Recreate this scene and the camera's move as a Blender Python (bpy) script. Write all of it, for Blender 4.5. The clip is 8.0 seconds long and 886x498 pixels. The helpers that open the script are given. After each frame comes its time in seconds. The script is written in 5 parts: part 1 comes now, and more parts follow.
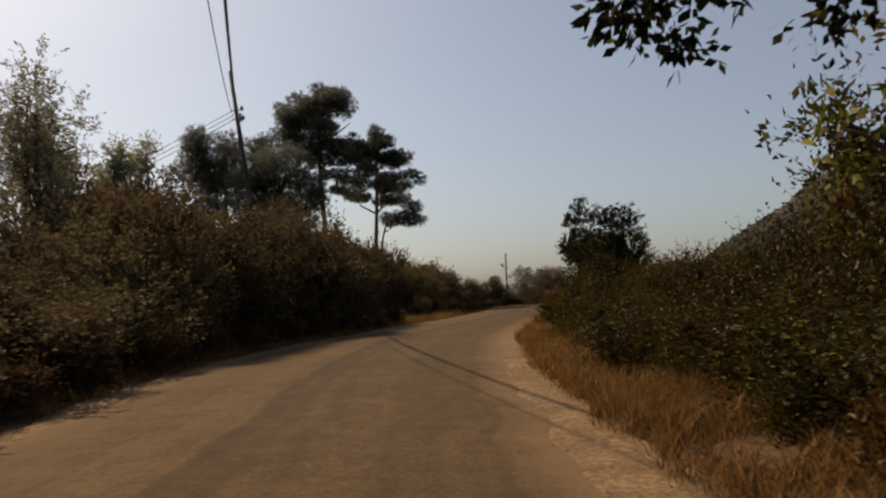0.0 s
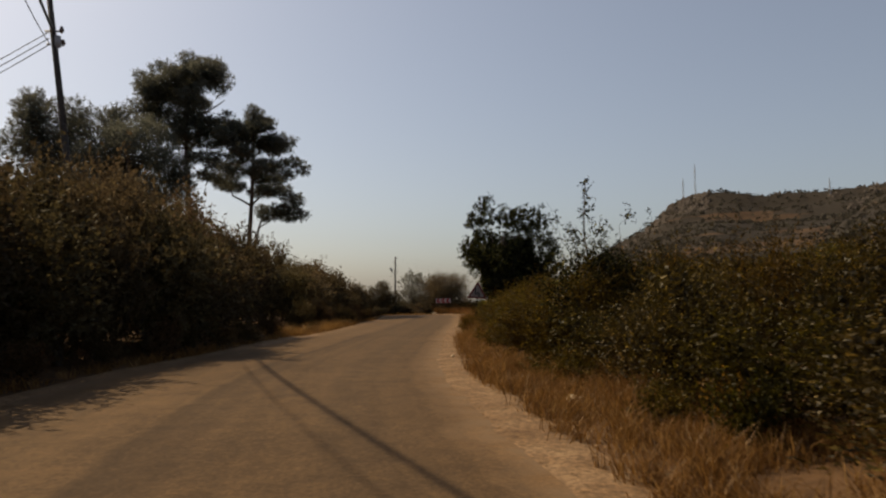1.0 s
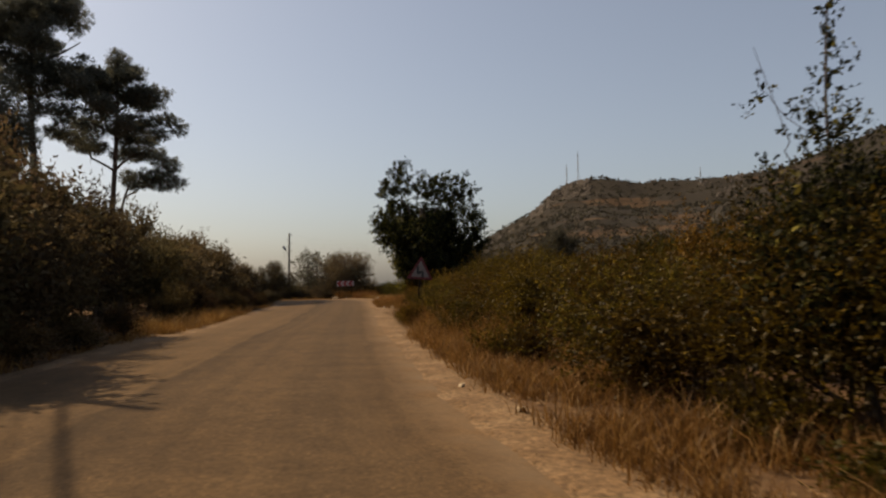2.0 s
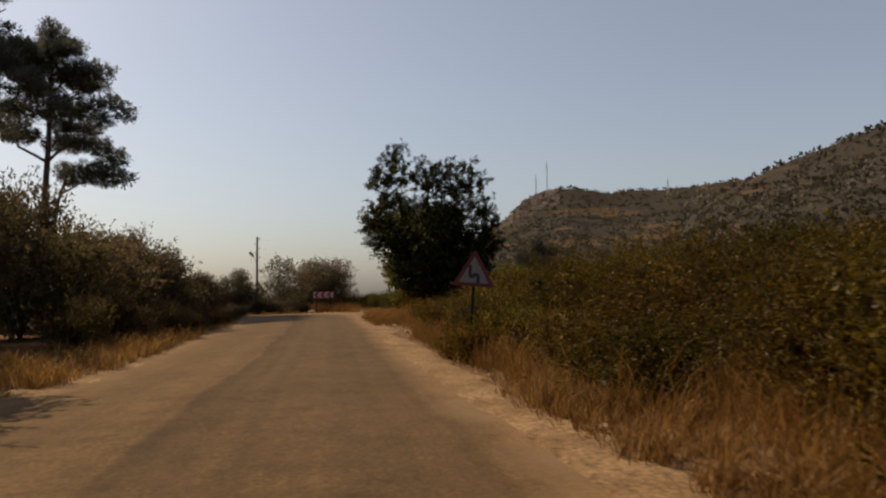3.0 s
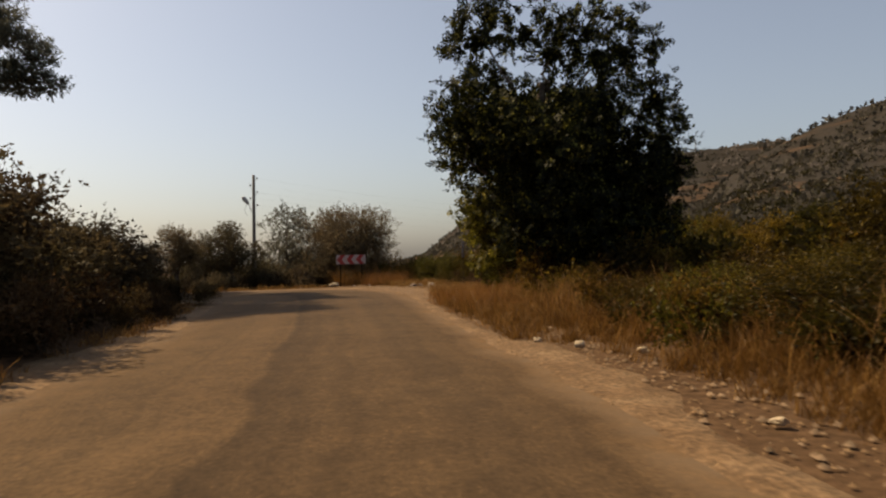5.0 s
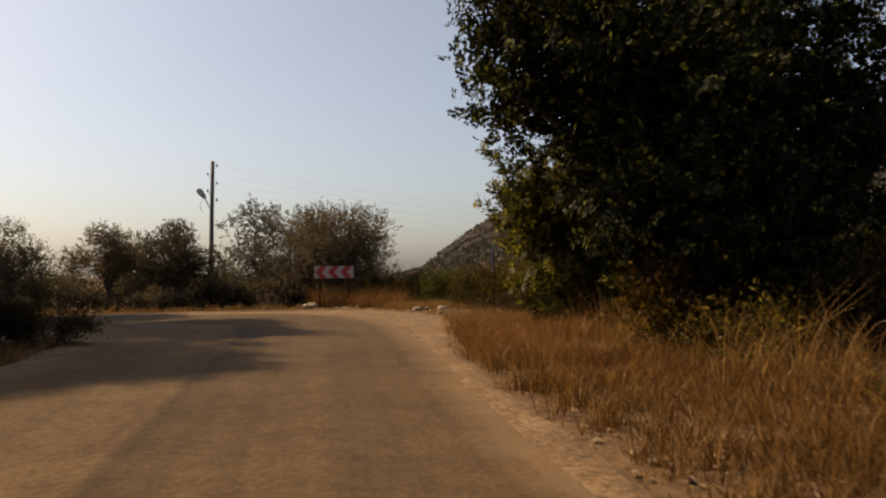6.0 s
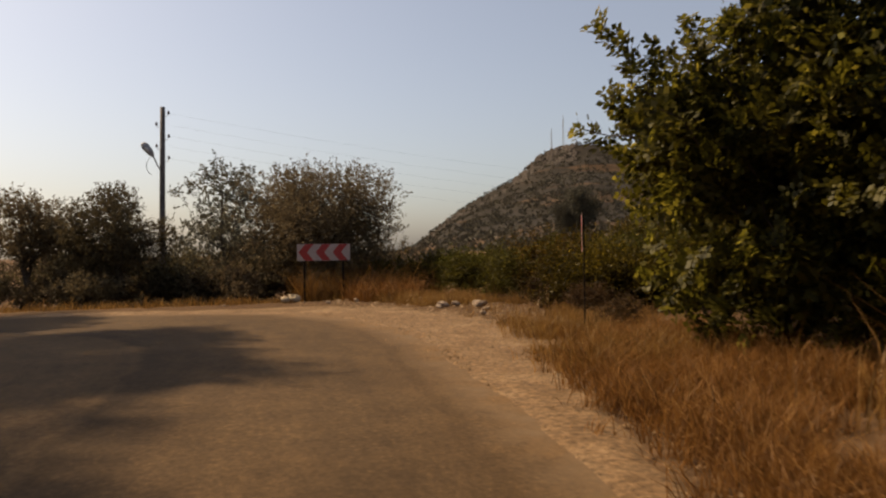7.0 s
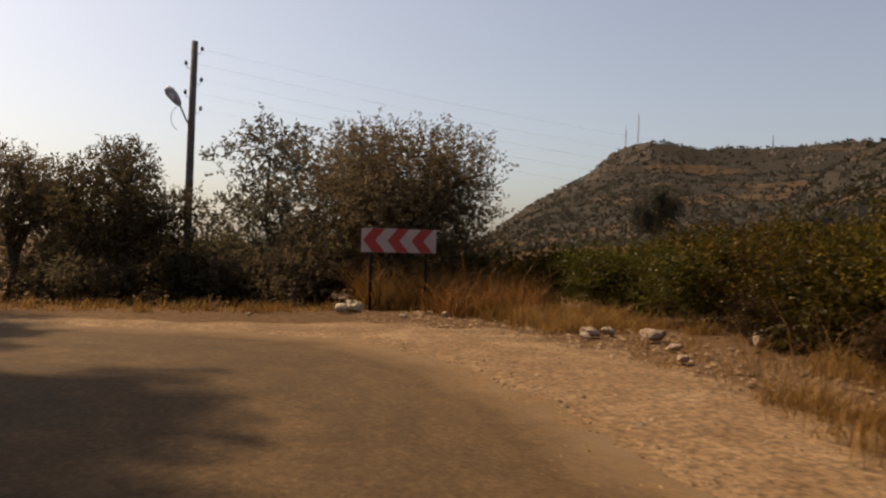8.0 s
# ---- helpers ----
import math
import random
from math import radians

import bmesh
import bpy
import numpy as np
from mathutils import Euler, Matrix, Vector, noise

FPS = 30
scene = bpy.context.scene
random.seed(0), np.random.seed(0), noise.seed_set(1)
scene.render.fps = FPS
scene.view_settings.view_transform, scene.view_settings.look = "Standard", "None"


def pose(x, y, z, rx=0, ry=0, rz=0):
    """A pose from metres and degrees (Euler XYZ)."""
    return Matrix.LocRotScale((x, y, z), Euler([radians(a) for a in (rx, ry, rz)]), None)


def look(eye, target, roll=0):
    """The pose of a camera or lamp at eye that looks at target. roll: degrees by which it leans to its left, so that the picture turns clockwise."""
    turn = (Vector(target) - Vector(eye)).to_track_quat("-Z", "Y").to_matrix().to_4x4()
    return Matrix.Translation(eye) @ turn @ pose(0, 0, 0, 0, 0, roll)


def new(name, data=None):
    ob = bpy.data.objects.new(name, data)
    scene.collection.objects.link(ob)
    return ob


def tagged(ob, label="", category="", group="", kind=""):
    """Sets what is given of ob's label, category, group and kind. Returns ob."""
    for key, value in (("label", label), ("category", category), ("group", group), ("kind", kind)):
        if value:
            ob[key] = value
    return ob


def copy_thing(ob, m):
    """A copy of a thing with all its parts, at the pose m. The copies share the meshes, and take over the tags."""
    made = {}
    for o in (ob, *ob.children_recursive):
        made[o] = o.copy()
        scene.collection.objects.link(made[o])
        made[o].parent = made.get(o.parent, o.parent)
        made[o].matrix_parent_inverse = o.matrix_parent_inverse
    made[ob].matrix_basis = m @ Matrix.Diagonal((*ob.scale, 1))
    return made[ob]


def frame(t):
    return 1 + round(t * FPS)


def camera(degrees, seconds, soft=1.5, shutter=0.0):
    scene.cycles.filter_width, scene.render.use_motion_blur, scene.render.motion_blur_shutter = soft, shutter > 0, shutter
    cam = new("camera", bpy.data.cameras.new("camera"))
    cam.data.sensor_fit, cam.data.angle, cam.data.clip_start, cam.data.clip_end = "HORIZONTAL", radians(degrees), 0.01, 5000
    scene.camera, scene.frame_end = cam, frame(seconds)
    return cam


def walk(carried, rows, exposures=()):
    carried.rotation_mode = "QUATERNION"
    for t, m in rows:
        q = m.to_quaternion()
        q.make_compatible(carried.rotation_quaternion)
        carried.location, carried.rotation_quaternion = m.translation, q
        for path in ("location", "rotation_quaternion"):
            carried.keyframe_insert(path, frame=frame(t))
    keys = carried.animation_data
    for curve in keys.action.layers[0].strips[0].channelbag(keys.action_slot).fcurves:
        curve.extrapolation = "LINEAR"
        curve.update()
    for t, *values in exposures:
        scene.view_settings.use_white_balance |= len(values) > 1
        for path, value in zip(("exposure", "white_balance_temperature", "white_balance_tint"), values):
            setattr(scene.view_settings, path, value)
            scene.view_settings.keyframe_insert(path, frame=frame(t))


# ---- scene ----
cam = camera(62.0, 8.0, soft=2.2, shutter=0.12)

PATH = [
    (0, (1.219, 2.495, 1.216), (1.178, 4.49, 1.346), -2.7),
    (0.5, (0.661, 6.183, 1.2), (0.847, 8.169, 1.345), -1.1),
    (1, (0.46, 9.923, 1.242), (0.75, 11.897, 1.381), -1.0),
    (1.5, (0.218, 13.513, 1.18), (0.658, 15.46, 1.302), 0.1),
    (2, (0.309, 17.753, 1.219), (0.897, 19.662, 1.307), -1.1),
    (2.2, (0.45, 19.56, 1.216), (1.088, 21.453, 1.315), -1.1),
    (3.3, (1.126, 28.484, 1.213), (1.819, 30.357, 1.332), -1.6),
    (3.5, (1.255, 30.209, 1.184), (1.982, 32.069, 1.303), -1.6),
    (4, (1.959, 34.524, 1.25), (2.735, 36.365, 1.352), -0.9),
    (4.5, (2.66, 38.802, 1.225), (3.378, 40.665, 1.352), -0.6),
    (5, (3.66, 43.212, 1.204), (4.284, 45.112, 1.226), -1.5),
    (5.2, (3.999, 44.917, 1.219), (4.642, 46.811, 1.245), -2.7),
    (6.3, (6.267, 53.412, 1.221), (6.894, 55.311, 1.284), 0.1),
    (6.5, (6.491, 54.758, 1.215), (7.114, 56.658, 1.251), -0.3),
    (7, (6.959, 57.985, 1.242), (7.611, 59.876, 1.243), -0.7),
    (7.5, (7.519, 61.126, 1.219), (8.164, 63.019, 1.269), 1.6),
    (8, (7.821, 63.885, 1.181), (8.303, 65.826, 1.166), 1.7),
]
EXPOSURES = [(0, 0.02, 6860, 11), (2, 0.22, 7030, 12), (5, 0.38, 7080, 12), (8, 0.46, 7260, 15)]
walk(cam, [(t, look(eye, target, roll)) for t, eye, target, roll in PATH], EXPOSURES)

# ---- world and sun ----
SUN = Vector((-0.672, 0.669, 0.96)).normalized()
world = bpy.data.worlds.new("world")
scene.world = world
world.use_nodes = True
wn = world.node_tree.nodes
wl = world.node_tree.links
wn.clear()
sky = wn.new("ShaderNodeTexSky")
sky.sky_type = "NISHITA"
sky.sun_disc = False
sky.sun_elevation = math.asin(SUN.z)
sky.sun_rotation = math.atan2(SUN.x, SUN.y)
sky.dust_density = 2.5
sky.air_density = 1.0
sky.ozone_density = 2.5
sky.altitude = 100
back = wn.new("ShaderNodeBackground")
back.inputs["Strength"].default_value = 0.095
wout = wn.new("ShaderNodeOutputWorld")
haze = wn.new("ShaderNodeHueSaturation")
haze.inputs["Saturation"].default_value = 0.78
wl.new(sky.outputs[0], haze.inputs["Color"])
veil = wn.new("ShaderNodeMix")
veil.data_type = "RGBA"
veil.inputs[0].default_value = 0.08
veil.inputs[7].default_value = (4.7, 4.9, 5.1, 1)
wl.new(haze.outputs[0], veil.inputs[6])
wl.new(veil.outputs[2], back.inputs[0])
wl.new(back.outputs[0], wout.inputs[0])

sun_data = bpy.data.lights.new("sun", "SUN")
sun_data.energy = 5.0
sun_data.angle = radians(0.6)
sun_data.color = (1.0, 0.8, 0.53)
sun = new("sun", sun_data)
sun.matrix_world = look((-40, 90, 70), Vector((-40, 90, 70)) - SUN)


# ---- materials ----
def nodes_of(name):
    m = bpy.data.materials.new(name)
    m.use_nodes = True
    nt = m.node_tree
    nt.nodes.clear()
    out = nt.nodes.new("ShaderNodeOutputMaterial")
    return m, nt, out


def noise_node(nt, scale, detail=4.0, rough=0.6, coord="Object"):
    tc = nt.nodes.new("ShaderNodeTexCoord")
    n = nt.nodes.new("ShaderNodeTexNoise")
    n.inputs["Scale"].default_value = scale
    n.inputs["Detail"].default_value = detail
    n.inputs["Roughness"].default_value = rough
    nt.links.new(tc.outputs[coord], n.inputs["Vector"])
    return n


def ramp_node(nt, source, stops):
    r = nt.nodes.new("ShaderNodeValToRGB")
    e = r.color_ramp.elements
    while len(e) < len(stops):
        e.new(0.5)
    for item, (p, c) in zip(e, stops):
        item.position = p
        item.color = (*c, 1)
    nt.links.new(source, r.inputs[0])
    return r


def mix_node(nt, fac, a, b, kind="MIX"):
    m = nt.nodes.new("ShaderNodeMix")
    m.data_type = "RGBA"
    m.blend_type = kind
    for sock, v in ((m.inputs[0], fac), (m.inputs[6], a), (m.inputs[7], b)):
        if isinstance(v, (int, float)):
            sock.default_value = v
        elif isinstance(v, tuple):
            sock.default_value = (*v, 1)
        else:
            nt.links.new(v, sock)
    return m.outputs[2]


def bump_node(nt, height, strength, distance):
    b = nt.nodes.new("ShaderNodeBump")
    b.inputs["Strength"].default_value = strength
    b.inputs["Distance"].default_value = distance
    nt.links.new(height, b.inputs["Height"])
    return b.outputs[0]


def leaf_material(name, dark, mid, light, see=0.35, gloss=0.03, hues=(0.488, 0.525), spread=(0.55, 1.45)):
    """Leaves: a colour for each leaf, some light let through, a weak shine."""
    m, nt, out = nodes_of(name)
    geo = nt.nodes.new("ShaderNodeNewGeometry")
    info = nt.nodes.new("ShaderNodeObjectInfo")
    r = ramp_node(nt, geo.outputs["Random Per Island"], [(0.0, dark), (0.55, mid), (0.88, tuple(0.82 * a + 0.18 * b for a, b in zip(mid, light))), (1.0, light)])
    hue = nt.nodes.new("ShaderNodeHueSaturation")
    mr = nt.nodes.new("ShaderNodeMapRange")
    mr.inputs[3].default_value = spread[0]
    mr.inputs[4].default_value = spread[1]
    nt.links.new(info.outputs["Random"], mr.inputs[0])
    nt.links.new(mr.outputs[0], hue.inputs["Value"])
    tint = nt.nodes.new("ShaderNodeMath")
    tint.operation = "MULTIPLY"
    tint.inputs[1].default_value = 7.31
    nt.links.new(info.outputs["Random"], tint.inputs[0])
    turn = nt.nodes.new("ShaderNodeMath")
    turn.operation = "FRACT"
    nt.links.new(tint.outputs[0], turn.inputs[0])
    mh = nt.nodes.new("ShaderNodeMapRange")
    mh.inputs[3].default_value = hues[0]
    mh.inputs[4].default_value = hues[1]
    nt.links.new(turn.outputs[0], mh.inputs[0])
    nt.links.new(mh.outputs[0], hue.inputs["Hue"])
    nt.links.new(r.outputs[0], hue.inputs["Color"])
    d = nt.nodes.new("ShaderNodeBsdfDiffuse")
    t = nt.nodes.new("ShaderNodeBsdfTranslucent")
    g = nt.nodes.new("ShaderNodeBsdfGlossy")
    g.inputs["Roughness"].default_value = 0.5
    g.inputs["Color"].default_value = (0.8, 0.8, 0.75, 1)
    nt.links.new(hue.outputs[0], d.inputs[0])
    nt.links.new(hue.outputs[0], t.inputs[0])
    a = nt.nodes.new("ShaderNodeMixShader")
    a.inputs[0].default_value = see
    nt.links.new(d.outputs[0], a.inputs[1])
    nt.links.new(t.outputs[0], a.inputs[2])
    b = nt.nodes.new("ShaderNodeMixShader")
    b.inputs[0].default_value = gloss
    nt.links.new(a.outputs[0], b.inputs[1])
    nt.links.new(g.outputs[0], b.inputs[2])
    nt.links.new(b.outputs[0], out.inputs[0])
    return m


def surface_material(name, stops, scale, rough=0.85, fine=0.0, bump=0.0, metal=0.0, detail=5.0, coord="Object"):
    """Noise-mottled surface at two scales with fine relief."""
    m, nt, out = nodes_of(name)
    p = nt.nodes.new("ShaderNodeBsdfPrincipled")
    n = noise_node(nt, scale, detail, coord=coord)
    r = ramp_node(nt, n.outputs["Fac"], stops)
    col = r.outputs[0]
    if fine:
        n2 = noise_node(nt, fine, 3.0, coord=coord)
        r2 = ramp_node(nt, n2.outputs["Fac"], [(0.3, (0.45, 0.45, 0.45)), (0.7, (1.45, 1.45, 1.45))])
        col = mix_node(nt, 1.0, col, r2.outputs[0], "MULTIPLY")
        if bump:
            nt.links.new(bump_node(nt, n2.outputs["Fac"], 0.6, bump), p.inputs["Normal"])
    nt.links.new(col, p.inputs["Base Color"])
    p.inputs["Roughness"].default_value = rough
    p.inputs["Specular IOR Level"].default_value = 0.15 if rough > 0.84 else 0.5
    p.inputs["Metallic"].default_value = metal
    nt.links.new(p.outputs[0], out.inputs[0])
    return m


def asphalt_material():
    m, nt, out = nodes_of("dusty_asphalt")
    p = nt.nodes.new("ShaderNodeBsdfPrincipled")
    big = noise_node(nt, 0.35, 5)
    grit = noise_node(nt, 24.0, 4, 0.8)
    base = ramp_node(nt, big.outputs["Fac"], [(0.3, (0.071, 0.0432, 0.0205)), (0.7, (0.095, 0.0588, 0.0284))])
    speck = ramp_node(nt, grit.outputs["Fac"], [(0.32, (0.45, 0.45, 0.45)), (0.5, (0.95, 0.95, 0.95)), (0.62, (1.3, 1.27, 1.24)), (0.76, (2.6, 2.5, 2.4))])
    col = mix_node(nt, 0.75, base.outputs[0], speck.outputs[0], "MULTIPLY")
    at = nt.nodes.new("ShaderNodeAttribute")
    at.attribute_name = "across"
    pats = noise_node(nt, 2.2, 6, 0.75)
    col = mix_node(nt, 1.0, col, ramp_node(nt, pats.outputs["Fac"], [(0.3, (0.74, 0.74, 0.75)), (0.5, (1, 1, 1)), (0.72, (1.22, 1.2, 1.16))]).outputs[0], "MULTIPLY")
    streak = nt.nodes.new("ShaderNodeTexNoise")
    streak.noise_dimensions = "1D"
    streak.inputs["Scale"].default_value = 14.0
    streak.inputs["Detail"].default_value = 4.0
    nt.links.new(at.outputs["Fac"], streak.inputs["W"])
    col = mix_node(nt, 1.0, col, ramp_node(nt, streak.outputs["Fac"], [(0.3, (0.86, 0.86, 0.86)), (0.7, (1.13, 1.13, 1.13))]).outputs[0], "MULTIPLY")
    drift = noise_node(nt, 0.5, 3)
    shift = nt.nodes.new("ShaderNodeMath")
    shift.operation = "MULTIPLY_ADD"
    shift.inputs[1].default_value = 0.035
    nt.links.new(drift.outputs["Fac"], shift.inputs[0])
    nt.links.new(at.outputs["Fac"], shift.inputs[2])
    back_off = nt.nodes.new("ShaderNodeMath")
    back_off.inputs[1].default_value = -0.0175
    nt.links.new(shift.outputs[0], back_off.inputs[0])
    tracks = ramp_node(nt, back_off.outputs[0], [(0.0, (1.3, 1.25, 1.2)), (0.1, (1.08, 1.07, 1.05)), (0.22, (1.02, 1.02, 1.02)), (0.415, (1.1, 1.09, 1.08)), (0.435, (0.62, 0.62, 0.63)), (0.5, (0.76, 0.76, 0.77)), (0.66, (0.93, 0.93, 0.93)), (0.76, (0.8, 0.81, 0.83)), (0.86, (0.88, 0.88, 0.88)), (0.95, (1.1, 1.07, 1.03)), (1.0, (1.5, 1.4, 1.25))])
    col = mix_node(nt, 1.0, col, tracks.outputs[0], "MULTIPLY")
    wob = noise_node(nt, 1.6, 4)
    edge = ramp_node(nt, at.outputs["Fac"], [(0.0, (0.75, 0.75, 0.75)), (0.09, (0, 0, 0)), (0.9, (0, 0, 0)), (1.0, (0.9, 0.9, 0.9))])
    fac = mix_node(nt, 1.0, edge.outputs[0], ramp_node(nt, wob.outputs["Fac"], [(0.35, (0, 0, 0)), (0.62, (1, 1, 1))]).outputs[0], "MULTIPLY")
    col = mix_node(nt, fac, col, (0.13, 0.09, 0.055))
    nt.links.new(col, p.inputs["Base Color"])
    p.inputs["Roughness"].default_value = 0.95
    p.inputs["Specular IOR Level"].default_value = 0.12
    nt.links.new(bump_node(nt, grit.outputs["Fac"], 0.5, 0.006), p.inputs["Normal"])
    nt.links.new(p.outputs[0], out.inputs[0])
    return m


def plain_material(name, colour, rough=0.5, metal=0.0, grime=0.25):
    m, nt, out = nodes_of(name)
    p = nt.nodes.new("ShaderNodeBsdfPrincipled")
    n = noise_node(nt, 9.0, 5)
    r = ramp_node(nt, n.outputs["Fac"], [(0.3, tuple(c * (1 - grime) for c in colour)), (0.65, colour)])
    nt.links.new(r.outputs[0], p.inputs["Base Color"])
    p.inputs["Roughness"].default_value = rough
    p.inputs["Specular IOR Level"].default_value = 0.05 if rough > 0.84 else 0.5
    p.inputs["Metallic"].default_value = metal
    nt.links.new(p.outputs[0], out.inputs[0])
    return m


ASPHALT = asphalt_material()
def soil_material():
    """Dry soil; low dark scrub covers most of it on the high ground."""
    m, nt, out = nodes_of("dry_soil")
    p = nt.nodes.new("ShaderNodeBsdfPrincipled")
    n = noise_node(nt, 0.05, 8)
    r = ramp_node(nt, n.outputs["Fac"], [(0.3, (0.06, 0.036, 0.02)), (0.5, (0.095, 0.056, 0.03)), (0.7, (0.13, 0.08, 0.044))])
    g = noise_node(nt, 7.0, 3)
    fine = ramp_node(nt, g.outputs["Fac"], [(0.3, (0.6, 0.6, 0.6)), (0.7, (1.3, 1.3, 1.3))])
    col = mix_node(nt, 1.0, r.outputs[0], fine.outputs[0], "MULTIPLY")
    tc = nt.nodes.new("ShaderNodeTexCoord")
    xyz = nt.nodes.new("ShaderNodeSeparateXYZ")
    nt.links.new(tc.outputs["Object"], xyz.inputs[0])
    high = nt.nodes.new("ShaderNodeMapRange")
    high.inputs[1].default_value = 1.6
    high.inputs[2].default_value = 5.0
    nt.links.new(xyz.outputs[2], high.inputs[0])
    s1 = noise_node(nt, 0.11, 6, 0.7)
    cover = ramp_node(nt, s1.outputs["Fac"], [(0.55, (1, 1, 1)), (0.72, (0.88, 0.88, 0.88))])
    flat = nt.nodes.new("ShaderNodeMapping")
    flat.inputs["Scale"].default_value = (0.005, 0.005, 0.09)
    nt.links.new(tc.outputs["Object"], flat.inputs[0])
    ledge = nt.nodes.new("ShaderNodeTexNoise")
    ledge.inputs["Scale"].default_value = 1.0
    ledge.inputs["Detail"].default_value = 5.0
    nt.links.new(flat.outputs[0], ledge.inputs["Vector"])
    bare = ramp_node(nt, ledge.outputs["Fac"], [(0.575, (1, 1, 1)), (0.61, (0.45, 0.45, 0.45))])
    fac = mix_node(nt, 1.0, cover.outputs[0], high.outputs[0], "MULTIPLY")
    fac = mix_node(nt, 1.0, fac, bare.outputs[0], "MULTIPLY")
    s2 = noise_node(nt, 0.5, 4)
    green = ramp_node(nt, s2.outputs["Fac"], [(0.35, (0.021, 0.0185, 0.0152)), (0.65, (0.036, 0.031, 0.0255))])
    col = mix_node(nt, fac, col, green.outputs[0])
    nt.links.new(col, p.inputs["Base Color"])
    p.inputs["Roughness"].default_value = 1.0
    p.inputs["Specular IOR Level"].default_value = 0.05
    nt.links.new(bump_node(nt, g.outputs["Fac"], 0.6, 0.03), p.inputs["Normal"])
    nt.links.new(p.outputs[0], out.inputs[0])
    return m


SOIL = soil_material()
SAND = surface_material("sandy_gravel", [(0.25, (0.098, 0.057, 0.027)), (0.5, (0.15, 0.092, 0.047)), (0.75, (0.215, 0.142, 0.079))], 1.3, 0.95, 20.0, 0.02, detail=8.0)
HILL_ROCK = surface_material("weathered_limestone", [(0.3, (0.04, 0.034, 0.03)), (0.7, (0.09, 0.076, 0.066))], 0.05, 0.95, 1.1, 0.03)
ROCK = surface_material("limestone", [(0.3, (0.2, 0.145, 0.1)), (0.7, (0.36, 0.275, 0.2))], 1.6, 0.9, 9.0, 0.03)
PALE_ROCK = surface_material("pale_stone", [(0.3, (0.29, 0.22, 0.14)), (0.7, (0.46, 0.37, 0.25))], 2.5, 0.85, 14.0, 0.01)
GRAVEL = surface_material("broken_gravel", [(0.3, (0.12, 0.078, 0.046)), (0.7, (0.21, 0.145, 0.09))], 1.6, 0.95, 9.0, 0.02)
BARK = surface_material("bark", [(0.3, (0.0425, 0.0306, 0.02125)), (0.7, (0.1105, 0.085, 0.06375))], 3.0, 0.95, 18.0, 0.03)
PINE_BARK = surface_material("pine_bark", [(0.3, (0.05, 0.036, 0.028)), (0.7, (0.11, 0.08, 0.062))], 2.0, 0.95, 10.0, 0.03)
POLE_WOOD = surface_material("weathered_pole", [(0.3, (0.04, 0.034, 0.03)), (0.7, (0.09, 0.078, 0.068))], 2.0, 0.85, 22.0, 0.01)
GREY_POLE = surface_material("sun_bleached_pole", [(0.3, (0.1, 0.088, 0.082)), (0.7, (0.17, 0.15, 0.14))], 2.0, 0.85, 22.0, 0.01)
CABLE = plain_material("black_cable", (0.03, 0.03, 0.03), 0.6)
STEEL = plain_material("galvanised_steel", (0.38, 0.38, 0.37), 0.45, 0.6)
LAMP_GREY = plain_material("grey_lamp_housing", (0.33, 0.33, 0.34), 0.4)
LENS = plain_material("cloudy_lamp_cover", (0.6, 0.6, 0.56), 0.25, grime=0.1)
PORCELAIN = plain_material("brown_porcelain", (0.09, 0.05, 0.035), 0.25)
SIGN_RED = plain_material("sign_red", (0.33, 0.027, 0.024), 0.5)
# Grimy red, darkened in colour for the sign's backlit face.
SIGN_BACKLIT_RED = plain_material("dusty_backlit_red", (0.13, 0.016, 0.014), 0.7, grime=0.4)
SIGN_WHITE = plain_material("sign_white", (0.38, 0.31, 0.285), 0.5, grime=0.18)
# Grime, plus the backlit face's shade put into a darker white.
SIGN_BACKLIT_WHITE = plain_material("dusty_backlit_white", (0.2, 0.165, 0.145), 0.5, grime=0.3)
RUST = plain_material("rusty_post", (0.016, 0.012, 0.009), 1.0, 0.0)
SIGN_BLACK = plain_material("sign_black", (0.012, 0.012, 0.012), 0.4)

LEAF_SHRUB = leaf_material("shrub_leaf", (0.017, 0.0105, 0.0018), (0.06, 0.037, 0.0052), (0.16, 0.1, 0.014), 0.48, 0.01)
LEAF_BROWN = leaf_material("dry_shrub_leaf", (0.034, 0.021, 0.0095), (0.07, 0.043, 0.018), (0.125, 0.078, 0.032), 0.4, 0.01)
LEAF_HEDGE = leaf_material("hedge_leaf", (0.052, 0.037, 0.02), (0.094, 0.067, 0.034), (0.13, 0.094, 0.047), 0.4, 0.01)
LEAF_OCHRE = leaf_material("ochre_leaf", (0.032, 0.018, 0.003), (0.095, 0.055, 0.0075), (0.2, 0.118, 0.017), 0.5, 0.01)
LEAF_DULL = leaf_material("dull_green_leaf", (0.017, 0.0135, 0.0024), (0.056, 0.043, 0.006), (0.15, 0.11, 0.015), 0.46, 0.01)
# Darker copy of the shrub leaf: shade put into most leaves, sun into few.
LEAF_SHRUB_SHADED = leaf_material("shaded_shrub_leaf", (0.007, 0.0048, 0.001), (0.027, 0.018, 0.003), (0.16, 0.105, 0.022), 0.4, 0.015)
LEAF_GREEN = leaf_material("fresh_green_leaf", (0.022, 0.0205, 0.0036), (0.046, 0.042, 0.0068), (0.11, 0.094, 0.018), 0.42, 0.01)
